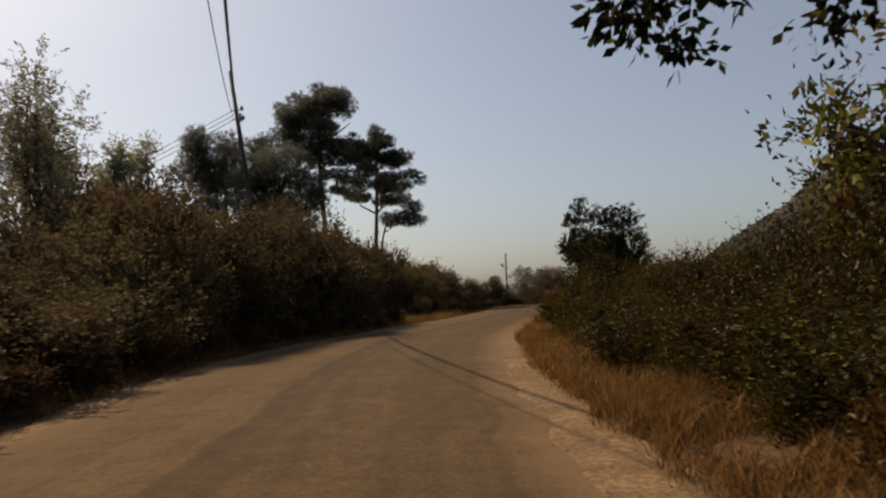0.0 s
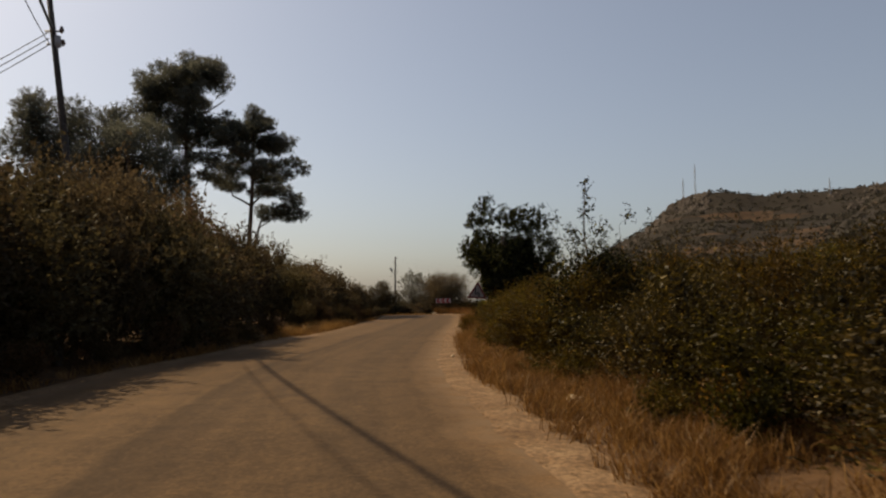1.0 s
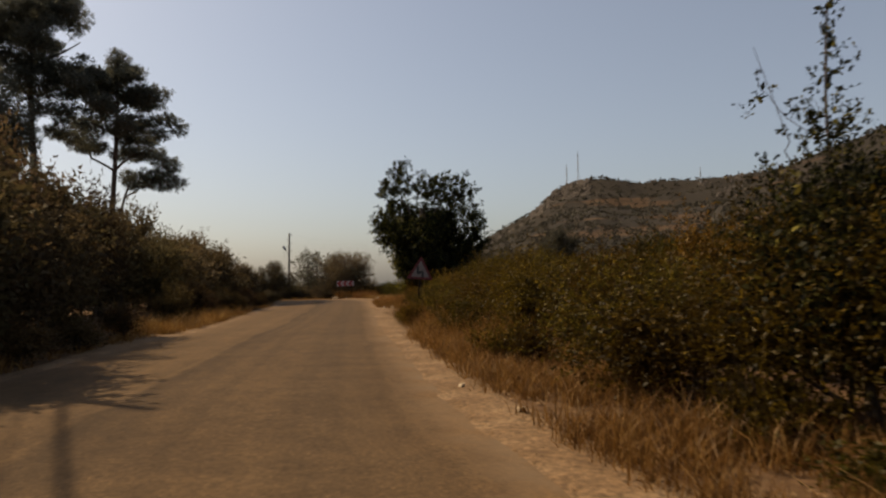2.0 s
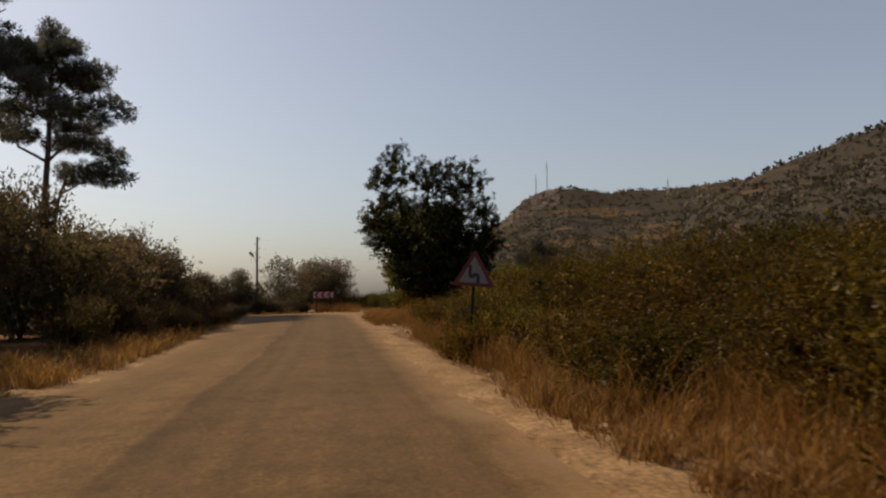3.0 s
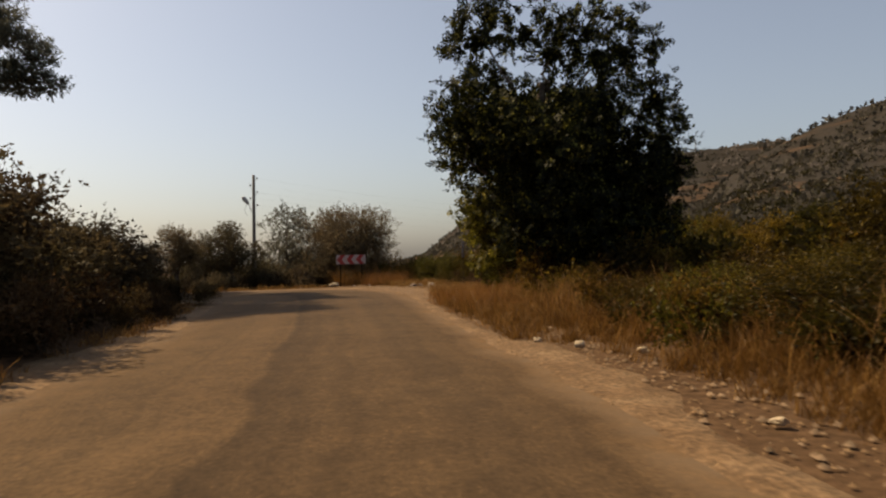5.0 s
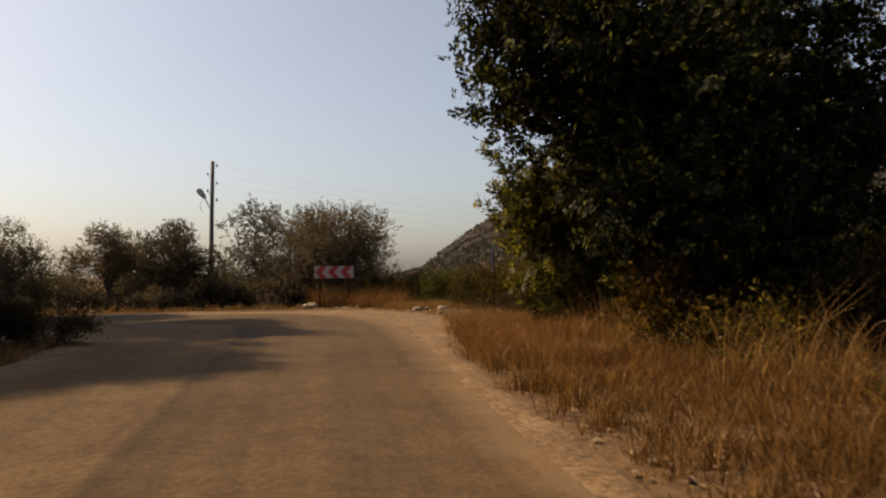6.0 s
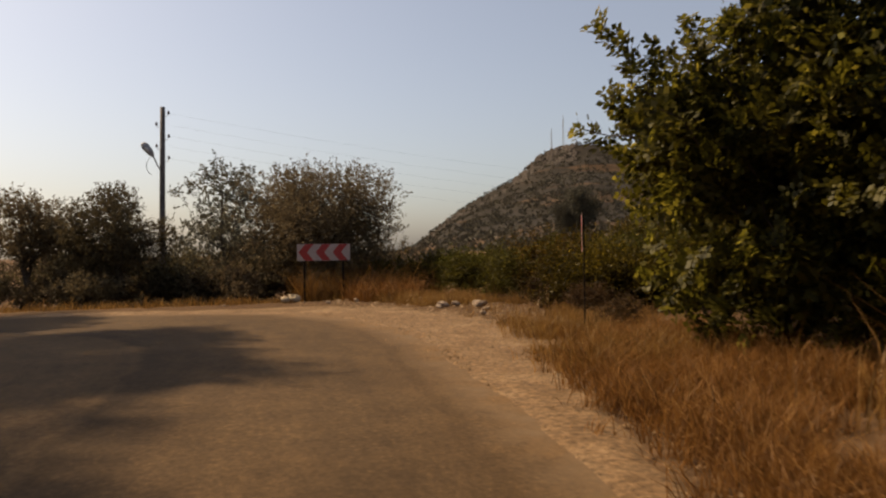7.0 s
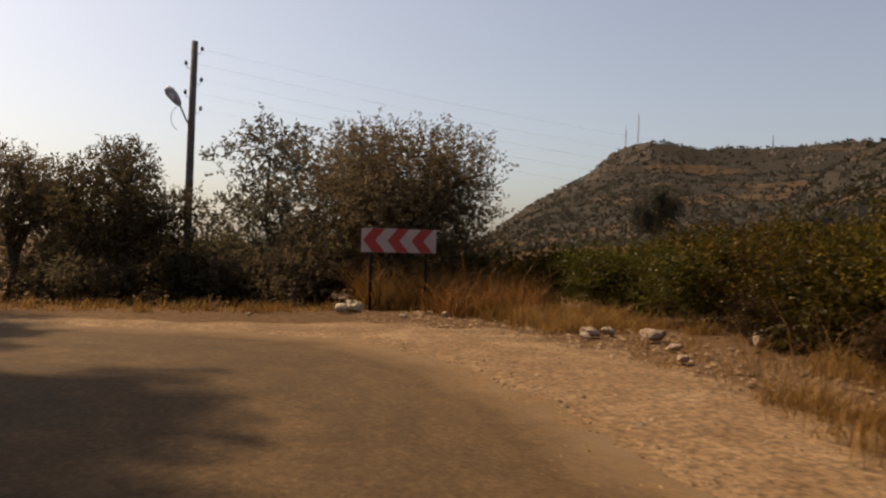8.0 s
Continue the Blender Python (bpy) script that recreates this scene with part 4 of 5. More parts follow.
scatter(dark, [(-10.2, 25.5, 0.4, 1.0, 0.92), (-9.8, 33, 2.0, 1.0, 1.05), (-11.5, 38, 3.0, 1.1, 1.12), (-10, 44, 1.2, 1.1, 1.15), (-13, 47, 0.2, 1.1, 1.2), (-9, 50, 4.2, 1.0, 1.0), (-6.0, 56, 5.0, 1.0, 0.95), (-13.5, 20, 5.0, 0.9, 0.8), (-12.8, 30.5, 0.9, 1.0, 1.35), (-15.5, 36.0, 2.2, 1.1, 1.55), (-14.5, 44.0, 0.4, 1.2, 1.5), (-11.8, 48.5, 3.3, 1.2, 1.4), (-17.5, 42.0, 5.1, 1.2, 1.55), (-10.8, 27.5, 0.8, 0.95, 1.2), (-10.3, 31.0, 3.7, 1.0, 1.28), (-12.4, 34.0, 4.6, 1.1, 1.5)], "bushy trees behind the hedge")

grove = [make_shrub("hillside_tree", 356, 4.2, 5.2, LEAF_SCRUB, 600, 7, 0.24, 0.12, "dark round tree on the lower hillside", twig_len=0.6, lobes=10, category="tree")]
scatter(grove, [(104, 232, 0.3, 2.5, 2.95), (110, 236, 1.9, 1.9, 2.5), (99, 228, 4.0, 1.5, 1.9)], "trees on the hillside")

# olives and a sparse tree beyond the bend


def olive(seed, x, y, h, w, label, twigs=1500, leaf=LEAF_OLIVE, inner=0.55, low=0.36, shell=0.45, n=16, per=9):
    r = np.random.default_rng(seed)
    lob = random_lobes(r, n, 0, 0, h * 0.56, w * 0.36, w * 0.34, h * 0.26, w * 0.12, w * 0.2, 0.95)
    lob += [(0, 0, h * 0.82, w * 0.2, w * 0.2, h * 0.12), (w * 0.3, 0, h * low, w * 0.17, w * 0.17, h * 0.15), (-w * 0.3, 0, h * low, w * 0.17, w * 0.17, h * 0.15)]
    limbs = [(0.35 + 0.05 * k, (lob[k][0], lob[k][1], lob[k][2])) for k in range(9)]
    ob = make_tree("olive_tree" if leaf is LEAF_OLIVE else "sparse_tree", label, seed, [(0, 0, 0), (0.12, 0, h * 0.2), (-0.05, 0.05, h * 0.42), (0, 0, h * 0.66)], limbs, lob, leaf, twigs, per, 0.24, 0.085 if leaf is LEAF_OLIVE else 0.11, 0.036 if leaf is LEAF_OLIVE else 0.055, 0.13 if leaf is LEAF_OLIVE else 0.07, up=0.4, inner=inner * 2.5, shell=shell, inner_size=1.7)
    return put(ob, x, y)


olive(361, 11.0, 80.4, 4.35, 6.6, "broad grey-green olive tree behind the bend sign", 6200, low=0.26, n=24)
olive(362, 5.0, 80.8, 3.8, 3.6, "small rounded grey-green olive tree", 2300, low=0.26)
olive(363, 2.4, 82.2, 3.75, 3.6, "small rounded grey-green olive tree", 1900, low=0.26)
olive(364, -1.0, 82.5, 3.9, 3.6, "small rounded grey-green olive tree", 1800, low=0.26)
olive(365, -4.2, 82.0, 4.0, 3.6, "small rounded grey-green olive tree", 1700, low=0.26)
olive(366, 8.0, 82.6, 5.0, 4.3, "sparse grey-leaved tree with sky between its branches", 1100, LEAF_GREY, 0.0, 0.3, 0.2, 20, 9)
places = []
for k in range(60):
    x = rnd.uniform(-8, 14)
    back_row = k % 2
    places.append((x, rnd.uniform(79.5, 83) + back_row * 4.5, rnd.uniform(0, 6.28), rnd.uniform(0.6, 0.9) + 0.3 * back_row, rnd.uniform(0.5, 0.85) + 0.75 * back_row))
for k in range(9):
    places.append((5.0 + 0.55 * k, 80.6 + 0.9 * (k % 3), k * 1.7, 0.85, 0.7 + 0.12 * (k % 4)))
for k in range(18):
    places.append((-13.0 + 1.5 * k, 85.5 + 0.8 * (k % 3), k * 2.1, 1.25, 1.25 + 0.15 * (k % 4)))
under = [make_shrub("undergrowth_bush", 380 + k, 2.2, 1.5, LEAF_OLIVE, 240, 7, 0.115, 0.05, "grey-green undergrowth bush below the trees", twig_len=0.35, inner=1.0) for k in range(3)]
scatter(under, places, "undergrowth below the trees")

# the tree whose branches hang over the road at the start
r = np.random.default_rng(400)
# Lit leaf tone: sunlight on the branches is put into the colour.
LEAF_HANGING = leaf_material("sunlit_hanging_leaf", (0.026, 0.026, 0.005), (0.075, 0.07, 0.012), (0.26, 0.23, 0.05), 0.5, 0.012)
hang = make_tree("overhanging_tree", "yellow-green leafy tree with branches hanging over the road", 401, [(0, 0, -0.5), (0.1, 0.1, 1.4), (-0.1, 0, 3.0), (-0.3, 0, 4.8)], [(0.85, (-2.7, -0.6, 3.7)), (0.9, (-1.4, -0.7, 3.8)), (0.9, (-1.9, 0.6, 4.3)), (0.35, (-0.75, 0.25, 2.1)), (0.8, (0.8, 0.4, 4.6))], [(-1.9, 0.6, 4.2, 0.7, 0.7, 0.4), (-0.75, 0.3, 1.95, 0.3, 0.3, 0.22), (-0.4, 0.2, 2.3, 0.28, 0.28, 0.28), (0.3, 0, 4.4, 1.2, 1.2, 0.8), (0.7, 0.3, 3.0, 0.9, 0.9, 0.9), (0.4, -0.3, 1.8, 0.8, 0.8, 0.9), (-0.2, 0.2, 5.0, 0.8, 0.8, 0.6)], LEAF_HANGING, 560, 9, 0.36, 0.13, 0.062, 0.12, up=-0.1, inner=0.0, shell=0.2)
# Backlit sprays of the same tree, their shade put into the leaf colour.
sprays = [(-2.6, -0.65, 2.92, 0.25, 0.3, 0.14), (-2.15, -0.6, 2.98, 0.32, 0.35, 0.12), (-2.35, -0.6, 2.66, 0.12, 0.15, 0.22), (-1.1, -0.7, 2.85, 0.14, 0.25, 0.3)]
part("crown", mesh_np("crown", *crown_leaves(sprays, 66, 9, 0.3, 0.125, 0.068, r, -0.7, 0.0, 1.0, 0.2, 0.6), LEAF_DEEP_SHADE), hang, "dark shaded leaf sprays hanging over the road")
put(hang, 5.05, 8.1, 0.3)

# tall thin twiggy shrub standing out of the row
tw = make_tree("twiggy_shrub", "tall twiggy shrub with small leaf clusters", 410, [(0, 0, -0.5), (0.05, 0, 1.0), (-0.1, 0, 2.0), (-0.05, 0, 3.0)], [(0.35, (0.65, -0.1, 2.35)), (0.3, (-0.55, 0.2, 2.4)), (0.4, (0.25, 0.2, 2.3)), (0.4, (-0.3, -0.1, 2.2)), (0.3, (-0.75, 0, 2.6)), (0.2, (1.15, 0.1, 2.3)), (0.25, (-0.5, -0.2, 2.1)), (0.3, (0.45, 0.3, 2.0))], [(-0.05, 0, 2.95, 0.06, 0.06, 0.16), (0.65, -0.1, 2.35, 0.12, 0.12, 0.16), (1.15, 0.1, 2.25, 0.1, 0.1, 0.2), (0.25, 0.2, 2.1, 0.22, 0.22, 0.25), (-0.3, -0.1, 2.0, 0.2, 0.2, 0.25), (-0.55, 0.2, 2.3, 0.08, 0.08, 0.14), (0, 0, 1.5, 0.5, 0.5, 0.45), (0.4, 0, 1.5, 0.4, 0.4, 0.5), (-0.45, 0, 1.4, 0.35, 0.35, 0.4), (-0.05, 0, 2.45, 0.13, 0.13, 0.2), (-0.02, 0, 2.7, 0.07, 0.07, 0.15), (0.5, -0.2, 1.0, 0.7, 0.7, 0.8), (-0.5, -0.3, 0.9, 0.65, 0.65, 0.75), (0.8, -0.1, 1.2, 0.45, 0.45, 0.5), (0.1, -0.4, 1.55, 0.45, 0.45, 0.35)], LEAF_DEEP_SHADE, 1000, 8, 0.12, 0.042, 0.024, 0.02, up=0.6, inner=3.0, inner_size=1.8)
put(tw, 4.85, 22.2, 0.3)


# ---- dry grass, stones ----
def grass_object(name, spots, tall, label, seed, blades=16, width=0.012, mat=GRASS):
    """Tufts of bent blades, one piece of stuff."""
    r = np.random.default_rng(seed)
    spots = np.asarray(spots)
    n = len(spots) * blades
    root = np.repeat(np.c_[spots, land(spots[:, 0], spots[:, 1]) - 0.02], blades, 0)
    root[:, :2] += r.normal(size=(n, 2)) * 0.07
    patch = 0.45 + 1.1 * fractal(spots[:, 0] * 1.3, spots[:, 1] * 1.3, seed)
    h = tall * r.uniform(0.3, 1.25, n) * np.repeat(r.uniform(0.45, 1.25, len(spots)) * patch, blades)
    lean = r.normal(size=(n, 2)) * 0.42 + np.repeat(r.normal(size=(len(spots), 2)) * 0.3, blades, 0)
    a = r.uniform(0, 6.28, n)
    s = np.stack([np.cos(a), np.sin(a), 0 * a], 1) * width
    mid = root + np.c_[lean * h[:, None] * 0.35, h * 0.6]
    tip = root + np.c_[lean * h[:, None] * 1.1, h]
    v = np.stack([root - s, root + s, mid + s * 0.8, tip, mid - s * 0.8], 1).reshape(-1, 3)
    b = np.arange(n)[:, None] * 5
    quads = b + np.array([0, 1, 2, 4])
    tips = b + np.array([4, 2, 3])
    me = bpy.data.meshes.new(name)
    me.from_pydata(v.tolist(), [], quads.tolist() + tips.tolist())
    me.materials.append(mat)
    return tagged(new(name, me), label, "grass", kind="stuff")


def band(count, y0, y1, o0, o1, seed, side=1):
    r = np.random.default_rng(seed)
    y = r.uniform(y0, y1, count)
    o = o0 + (o1 - o0) * r.uniform(0, 1, count) ** 0.8
    x = (right_x(y) + o) if side > 0 else (left_x(y) - o)
    keep = fractal(x * 0.9, y * 0.9, seed) > 0.34
    return np.c_[x, y][keep]


grass_object("dry_grass", band(4600, 3, 34, 0.45, 2.4, 501), 0.28, "dry orange-tan grass on the verge", 511, 18, 0.005)
grass_object("dry_grass", np.concatenate([band(2200, 32, 46, 0.8, 3.4, 502), band(700, 46, 52, 1.15, 3.4, 507), band(900, 52, 60, 0.4, 3.2, 506)]), 0.3, "dry orange-tan grass on the verge", 512, 18, 0.005, mat=GRASS_RUST)
grass_object("dry_grass", band(2000, 26, 62, 1.9, 6.0, 503), 0.66, "tall straw-coloured grass between the shrubs", 513, 14, 0.006)
grass_object("dry_grass", np.concatenate([band(1500, 28, 45.5, 1.0, 3.6, 524), band(600, 45.5, 56, 1.5, 3.8, 527)]), 0.58, "tall reddish-orange weeds in front of the shrubs", 525, 12, 0.005, mat=GRASS_RUST)
grass_object("dry_grass", band(900, 2, 66, 0.35, 1.1, 504, -1), 0.22, "brown dry grass at the foot of the hedge", 514, 14, 0.006)
r = np.random.default_rng(505)
bx = r.uniform(-8, 13.5, 620)
edge_y = np.interp(bx, [-8, -5, 1, 5.6, 8, 10, 13.5], [76, 75.4, 75.9, 75.9, 75.7, 76.3, 76.6])
grass_object("dry_grass", np.c_[bx, edge_y + np.abs(r.normal(size=620)) * 1.5], 0.2, "sparse dry grass along the outside of the bend", 515, 12, 0.007)
grass_object("dry_grass", np.c_[r.uniform(9.7, 13.4, 420), r.uniform(76.9, 79.2, 420)], 0.75, "tall reddish dry grass below the bend sign", 516, 14, 0.007, mat=GRASS_RUST)
grass_object("dry_grass", np.c_[r.uniform(10.7, 12.6, 260), r.uniform(75.2, 76.9, 260)], 0.55, "feathery tan grass beside the bend sign", 526, 14, 0.006, mat=GRASS_RUST)


def clearing_grass(count, y0, y1, wide, seed, patch):
    """Spots behind the gravel's ragged edge east of the bend."""
    q = np.random.default_rng(seed)
    y = q.uniform(y0, y1, count)
    x = np.interp(y, [58, 60, 62.8, 65.8, 68.7, 71.1, 73.5, 76], [9.0, 9.35, 10.1, 11.0, 11.85, 12.15, 11.7, 11.2]) + wide * q.uniform(0, 1, count) ** 1.4 + 0.22 * q.normal(size=count) + 0.12
    return np.c_[x, y][fractal(x * 0.8, y * 0.8, seed) > patch]


grass_object("dry_grass", clearing_grass(2600, 64, 76, 2.2, 521, 0.45), 0.27, "straw-coloured grass round the gravel clearing", 517, 20, 0.004)
grass_object("dry_grass", clearing_grass(3200, 58, 67, 2.8, 522, 0.42), 0.25, "dry orange grass below the trees", 518, 22, 0.004, mat=GRASS_RUST)
grass_object("dry_grass", clearing_grass(200, 58, 75, 2.2, 523, 0.5), 0.5, "tall thin dry stalks by the clearing", 520, 7, 0.004)
hy = r.uniform(37.5, 49, 560)
grass_object("dry_grass", np.c_[left_x(hy) - 0.25 - 1.9 * r.uniform(0, 1, 560), hy], 0.36, "clumps of pale orange grass in front of the hedge", 519, 15, 0.006)


def rock_mesh(name, seed, material, flat=0.7):
    bm = bmesh.new()
    bmesh.ops.create_icosphere(bm, subdivisions=2, radius=0.5)
    noise.seed_set(seed)
    for v in bm.verts:
        v.co *= 0.72 + 0.5 * noise.noise(v.co * 1.7 + Vector((seed, 0, 0))) + 0.18 * noise.noise(v.co * 4.3 + Vector((0, seed, 0)))
        v.co.z *= flat
    return bm_mesh(name, bm, material)


ROCKS = [rock_mesh("rock", s, ROCK) for s in (3, 7, 11)]
PALE = [rock_mesh("pale_rock", s, PALE_ROCK) for s in (5, 9)]


def put_rock(me, x, y, size, turn, name, label, group=""):
    ob = new(name, me)
    ob.matrix_basis = Matrix.LocRotScale((x, y, float(max(land(x, y), road_z(y))) + 0.02 + size * 0.2), Euler((0.2, 0.1, turn)), (size, size * 0.8, size * 0.75))
    return tagged(ob, label, "rock", group)


put_rock(PALE[0], 9.12, 75.9, 0.34, 0.4, "pale_rock", "small white stone at the outside of the bend")
put_rock(PALE[1], 9.36, 76.1, 0.46, 1.2, "pale_rock", "white boulder at the outside of the bend")
for k, (x, y, s) in enumerate([(12.05, 72.8, 0.32), (12.4, 72.95, 0.3), (12.7, 72.3, 0.42), (14.0, 71.8, 0.6), (12.1, 74.6, 0.3), (12.4, 76.1, 0.35), (10.7, 75.2, 0.22), (12.5, 71.5, 0.25), (12.1, 70.7, 0.22), (11.9, 72.6, 0.2), (10.0, 75.0, 0.18), (7.7, 75.2, 0.14)]):
    put_rock(ROCKS[k % 3], x, y, s, k * 1.3, "rock", "weathered grey-tan rock at the gravel edge", "rocks round the clearing")
for k, (x, y, s) in enumerate([(8.15, 51.5, 0.22), (7.95, 52.3, 0.18), (8.5, 50.6, 0.2), (7.3, 47.2, 0.16), (2.95, 24.0, 0.14), (2.95, 25.7, 0.12), (4.3, 31.5, 0.14), (3.2, 18.3, 0.25)]):
    put_rock(PALE[k % 2], x, y, s, k * 0.9, "pale_rock", "flat pale stone lying on the gravel verge", "stones on the verge")


def pebble_object(name, xy, smin, smax, material, label, seed):
    r = np.random.default_rng(seed)
    base = np.array([(1, 0, 0), (-0.3, 0.9, 0), (-0.7, -0.7, 0), (0.4, -0.9, 0), (0.1, 0.05, 0.7)], float)
    n = len(xy)
    s = r.uniform(smin, smax, n) ** 1.0
    a = r.uniform(0, 6.28, n)
    c, d = np.cos(a)[:, None], np.sin(a)[:, None]
    p = base[None] * r.uniform(0.7, 1.3, (n, 5, 3)) * s[:, None, None]
    q = np.stack([p[..., 0] * c - p[..., 1] * d, p[..., 0] * d + p[..., 1] * c, p[..., 2]], -1)
    z = np.maximum(land(xy[:, 0], xy[:, 1]), road_z(xy[:, 1])) + 0.02
    q += np.c_[xy, z][:, None]
    f = (np.arange(n)[:, None, None] * 5 + np.array([(0, 1, 4), (1, 2, 4), (2, 3, 4), (3, 0, 4)])[None]).reshape(-1, 3)
    return tagged(new(name, mesh_np(name, q.reshape(-1, 3), f, material)), label, "gravel", kind="stuff")


y = rnd.uniform(3, 66, 5200)
pebble_object("gravel", np.c_[right_x(y) + rnd.uniform(0.02, 1.0, 5200) ** 1.3 * 1.3, y], 0.006, 0.03, SAND, "loose gravel on the verge", 601)
pebble_object("gravel", np.c_[rnd.uniform(9.3, 13.0, 3400), rnd.uniform(65, 76, 3400)], 0.006, 0.03, SAND, "loose gravel in the clearing", 602)
pebble_object("gravel", np.c_[rnd.uniform(10.0, 13.4, 900), rnd.uniform(64, 76, 900)], 0.012, 0.05, GRAVEL, "broken stones in the clearing", 603)

pebble_object("gravel", np.c_[right_x(np.linspace(44, 56, 260)) + rnd.uniform(0.3, 1.6, 260), np.linspace(44, 56, 260)], 0.012, 0.05, GRAVEL, "broken stones on the verge", 605)


# ---- signs ----
def plate(points, thick, y0=0.0):
    """An upright plate in the plane of x and z, its face towards -y."""
    bm = bmesh.new()
    front = [bm.verts.new((x, y0, z)) for x, z in points]
    rear = [bm.verts.new((x, y0 + thick, z)) for x, z in points]
    bm.faces.new(front)
    bm.faces.new(rear[::-1])
    n = len(points)
    for i in range(n):
        bm.faces.new((front[(i + 1) % n], front[i], rear[i], rear[(i + 1) % n]))
    bmesh.ops.recalc_face_normals(bm, faces=bm.faces[:])
    return bm


def rounded(points, r, steps=5):
    """A polygon with its corners rounded."""
    out = []
    n = len(points)
    for i in range(n):
        p, a, b = (Vector(points[k % n]) for k in (i, i - 1, i + 1))
        u, w = (a - p).normalized(), (b - p).normalized()
        for k in range(steps + 1):
            t = k / steps
            out.append(tuple(p + u * r * (1 - t) ** 2 + w * r * t**2))
    return out


def stroke(points, width):
    """The outline of a thick line."""
    p = [Vector(q) for q in points]
    left, right = [], []
    for i, q in enumerate(p):
        t = (p[min(i + 1, len(p) - 1)] - p[max(i - 1, 0)]).normalized()
        nrm = Vector((-t.y, t.x)) * width / 2
        left.append(tuple(q + nrm))
        right.append(tuple(q - nrm))
    return left + right[::-1]


def post(name, height, radius, parent, x=0.0, y=0.03, label="thin steel post", mat=None):
    return part(name, mesh_np(name, *tube([(x, y, -0.2), (x, y, 0.2), (x, y, height * 0.6), (x, y, height - 0.004), (x, y, height)], [radius, radius, radius, radius, 0.002], 10), mat or STEEL), parent, label, True)


def warning_sign():
    ob = empty("warning_sign")
    s = 0.72
    h = s * math.sqrt(3) / 2
    z0 = 1.37
    post("post", z0 + h * 0.8, 0.028, ob, label="dark rusty steel post", mat=RUST)
    tri = [(-s / 2 - 0.03, z0 - 0.02), (s / 2 + 0.03, z0 - 0.02), (0, z0 + h + 0.04)]
    board = part("board", bm_mesh("board", plate(rounded(tri, 0.06), 0.004), SIGN_BACKLIT_RED), ob, "red triangular border")
    k = 0.70
    cz = z0 + h / 3
    small = [(x * k, cz + (z - cz) * k) for x, z in tri]
    part("panel", bm_mesh("panel", plate(rounded(small, 0.03), 0.002, -0.003), SIGN_BACKLIT_WHITE), board, "dusty white inner panel, darkened for backlight")
    line = [(-0.075, 0.37), (-0.075, 0.3), (-0.075, 0.2), (-0.065, 0.16), (-0.035, 0.15), (0.0, 0.175), (0.035, 0.2), (0.065, 0.195), (0.078, 0.16), (0.078, 0.04)]
    part("symbol", bm_mesh("symbol", plate(stroke([(x, z0 + z) for x, z in line], 0.062), 0.0015, -0.006), SIGN_BLACK), board, "black double-bend symbol")
    bm = plate([(-0.05, z0 + 0.1), (0.05, z0 + 0.1), (0.05, z0 + 0.14), (-0.05, z0 + 0.14)], 0.05, 0.004)
    part("clamp", bm_mesh("clamp", bm, STEEL), ob, "steel clamp")
    return tagged(ob, "red-bordered triangular double-bend warning sign on a post", "road sign")


ws = warning_sign()
ws.matrix_basis = Matrix.LocRotScale((5.86, 38.53, float(land(5.86, 38.53)) - 0.05), Euler((0, radians(5), radians(-20))), None)


def chevron_shapes(x0, z0, h, count, pitch, band_w, depth):
    """Outlines of chevrons that point towards -x."""
    out = []
    for k in range(count):
        x = x0 + k * pitch
        out.append([(x, z0 + h / 2), (x + depth, z0 + h), (x + depth + band_w, z0 + h), (x + band_w, z0 + h / 2), (x + depth + band_w, z0), (x + depth, z0)])
    return out


def chevron_sign():
    ob = empty("chevron_sign")
    w, h, z0 = 1.37, 0.43, 1.04
    bm = plate(rounded([(-w / 2, z0), (w / 2, z0), (w / 2, z0 + h), (-w / 2, z0 + h)], 0.02), 0.004)
    board = part("board", bm_mesh("board", bm, SIGN_WHITE), ob, "faded white board")
    for pts in chevron_shapes(-w / 2 + 0.03, z0 + 0.004, h - 0.008, 3, 0.44, 0.22, 0.175):
        part("chevron", bm_mesh("chevron", plate(pts, 0.0015, -0.0025), SIGN_RED), board, "red chevron")
    for x in (-0.5, 0.5):
        post("post", z0 + h - 0.05, 0.028, ob, x, label="dark rusty steel post", mat=RUST)
    return tagged(ob, "wide white board with three red chevrons on posts", "road sign")


cs = chevron_sign()
cs.matrix_basis = Matrix.LocRotScale((10.25, 76.95, -0.05), Euler((0, 0, radians(0))), None)


def side_chevron():
    ob = empty("chevron_marker")
    w, h, z0 = 0.52, 0.55, 1.15
    bm = plate(rounded([(-w / 2, z0), (w / 2, z0), (w / 2, z0 + h), (-w / 2, z0 + h)], 0.02), 0.004)
    board = part("board", bm_mesh("board", bm, SIGN_WHITE), ob, "white board")
    pts = [(0.23, z0 + h / 2), (-0.02, z0 + h - 0.004), (-0.22, z0 + h - 0.004), (0.04, z0 + h / 2), (-0.22, z0 + 0.004), (-0.02, z0 + 0.004)]
    part("chevron", bm_mesh("chevron", plate(pts, 0.0015, -0.0025), SIGN_RED), board, "red chevron")
    post("post", z0 + h - 0.05, 0.011, ob, label="thin brownish steel post", mat=RUST)
    return tagged(ob, "single red chevron board turned towards the other road", "road sign")


sc = side_chevron()
# its face looks to the north-west
sc.matrix_basis = Matrix.LocRotScale((12.3, 67.35, 0.03), Euler((0, radians(-3), math.atan2(-0.84, -0.545) + radians(4))), None)


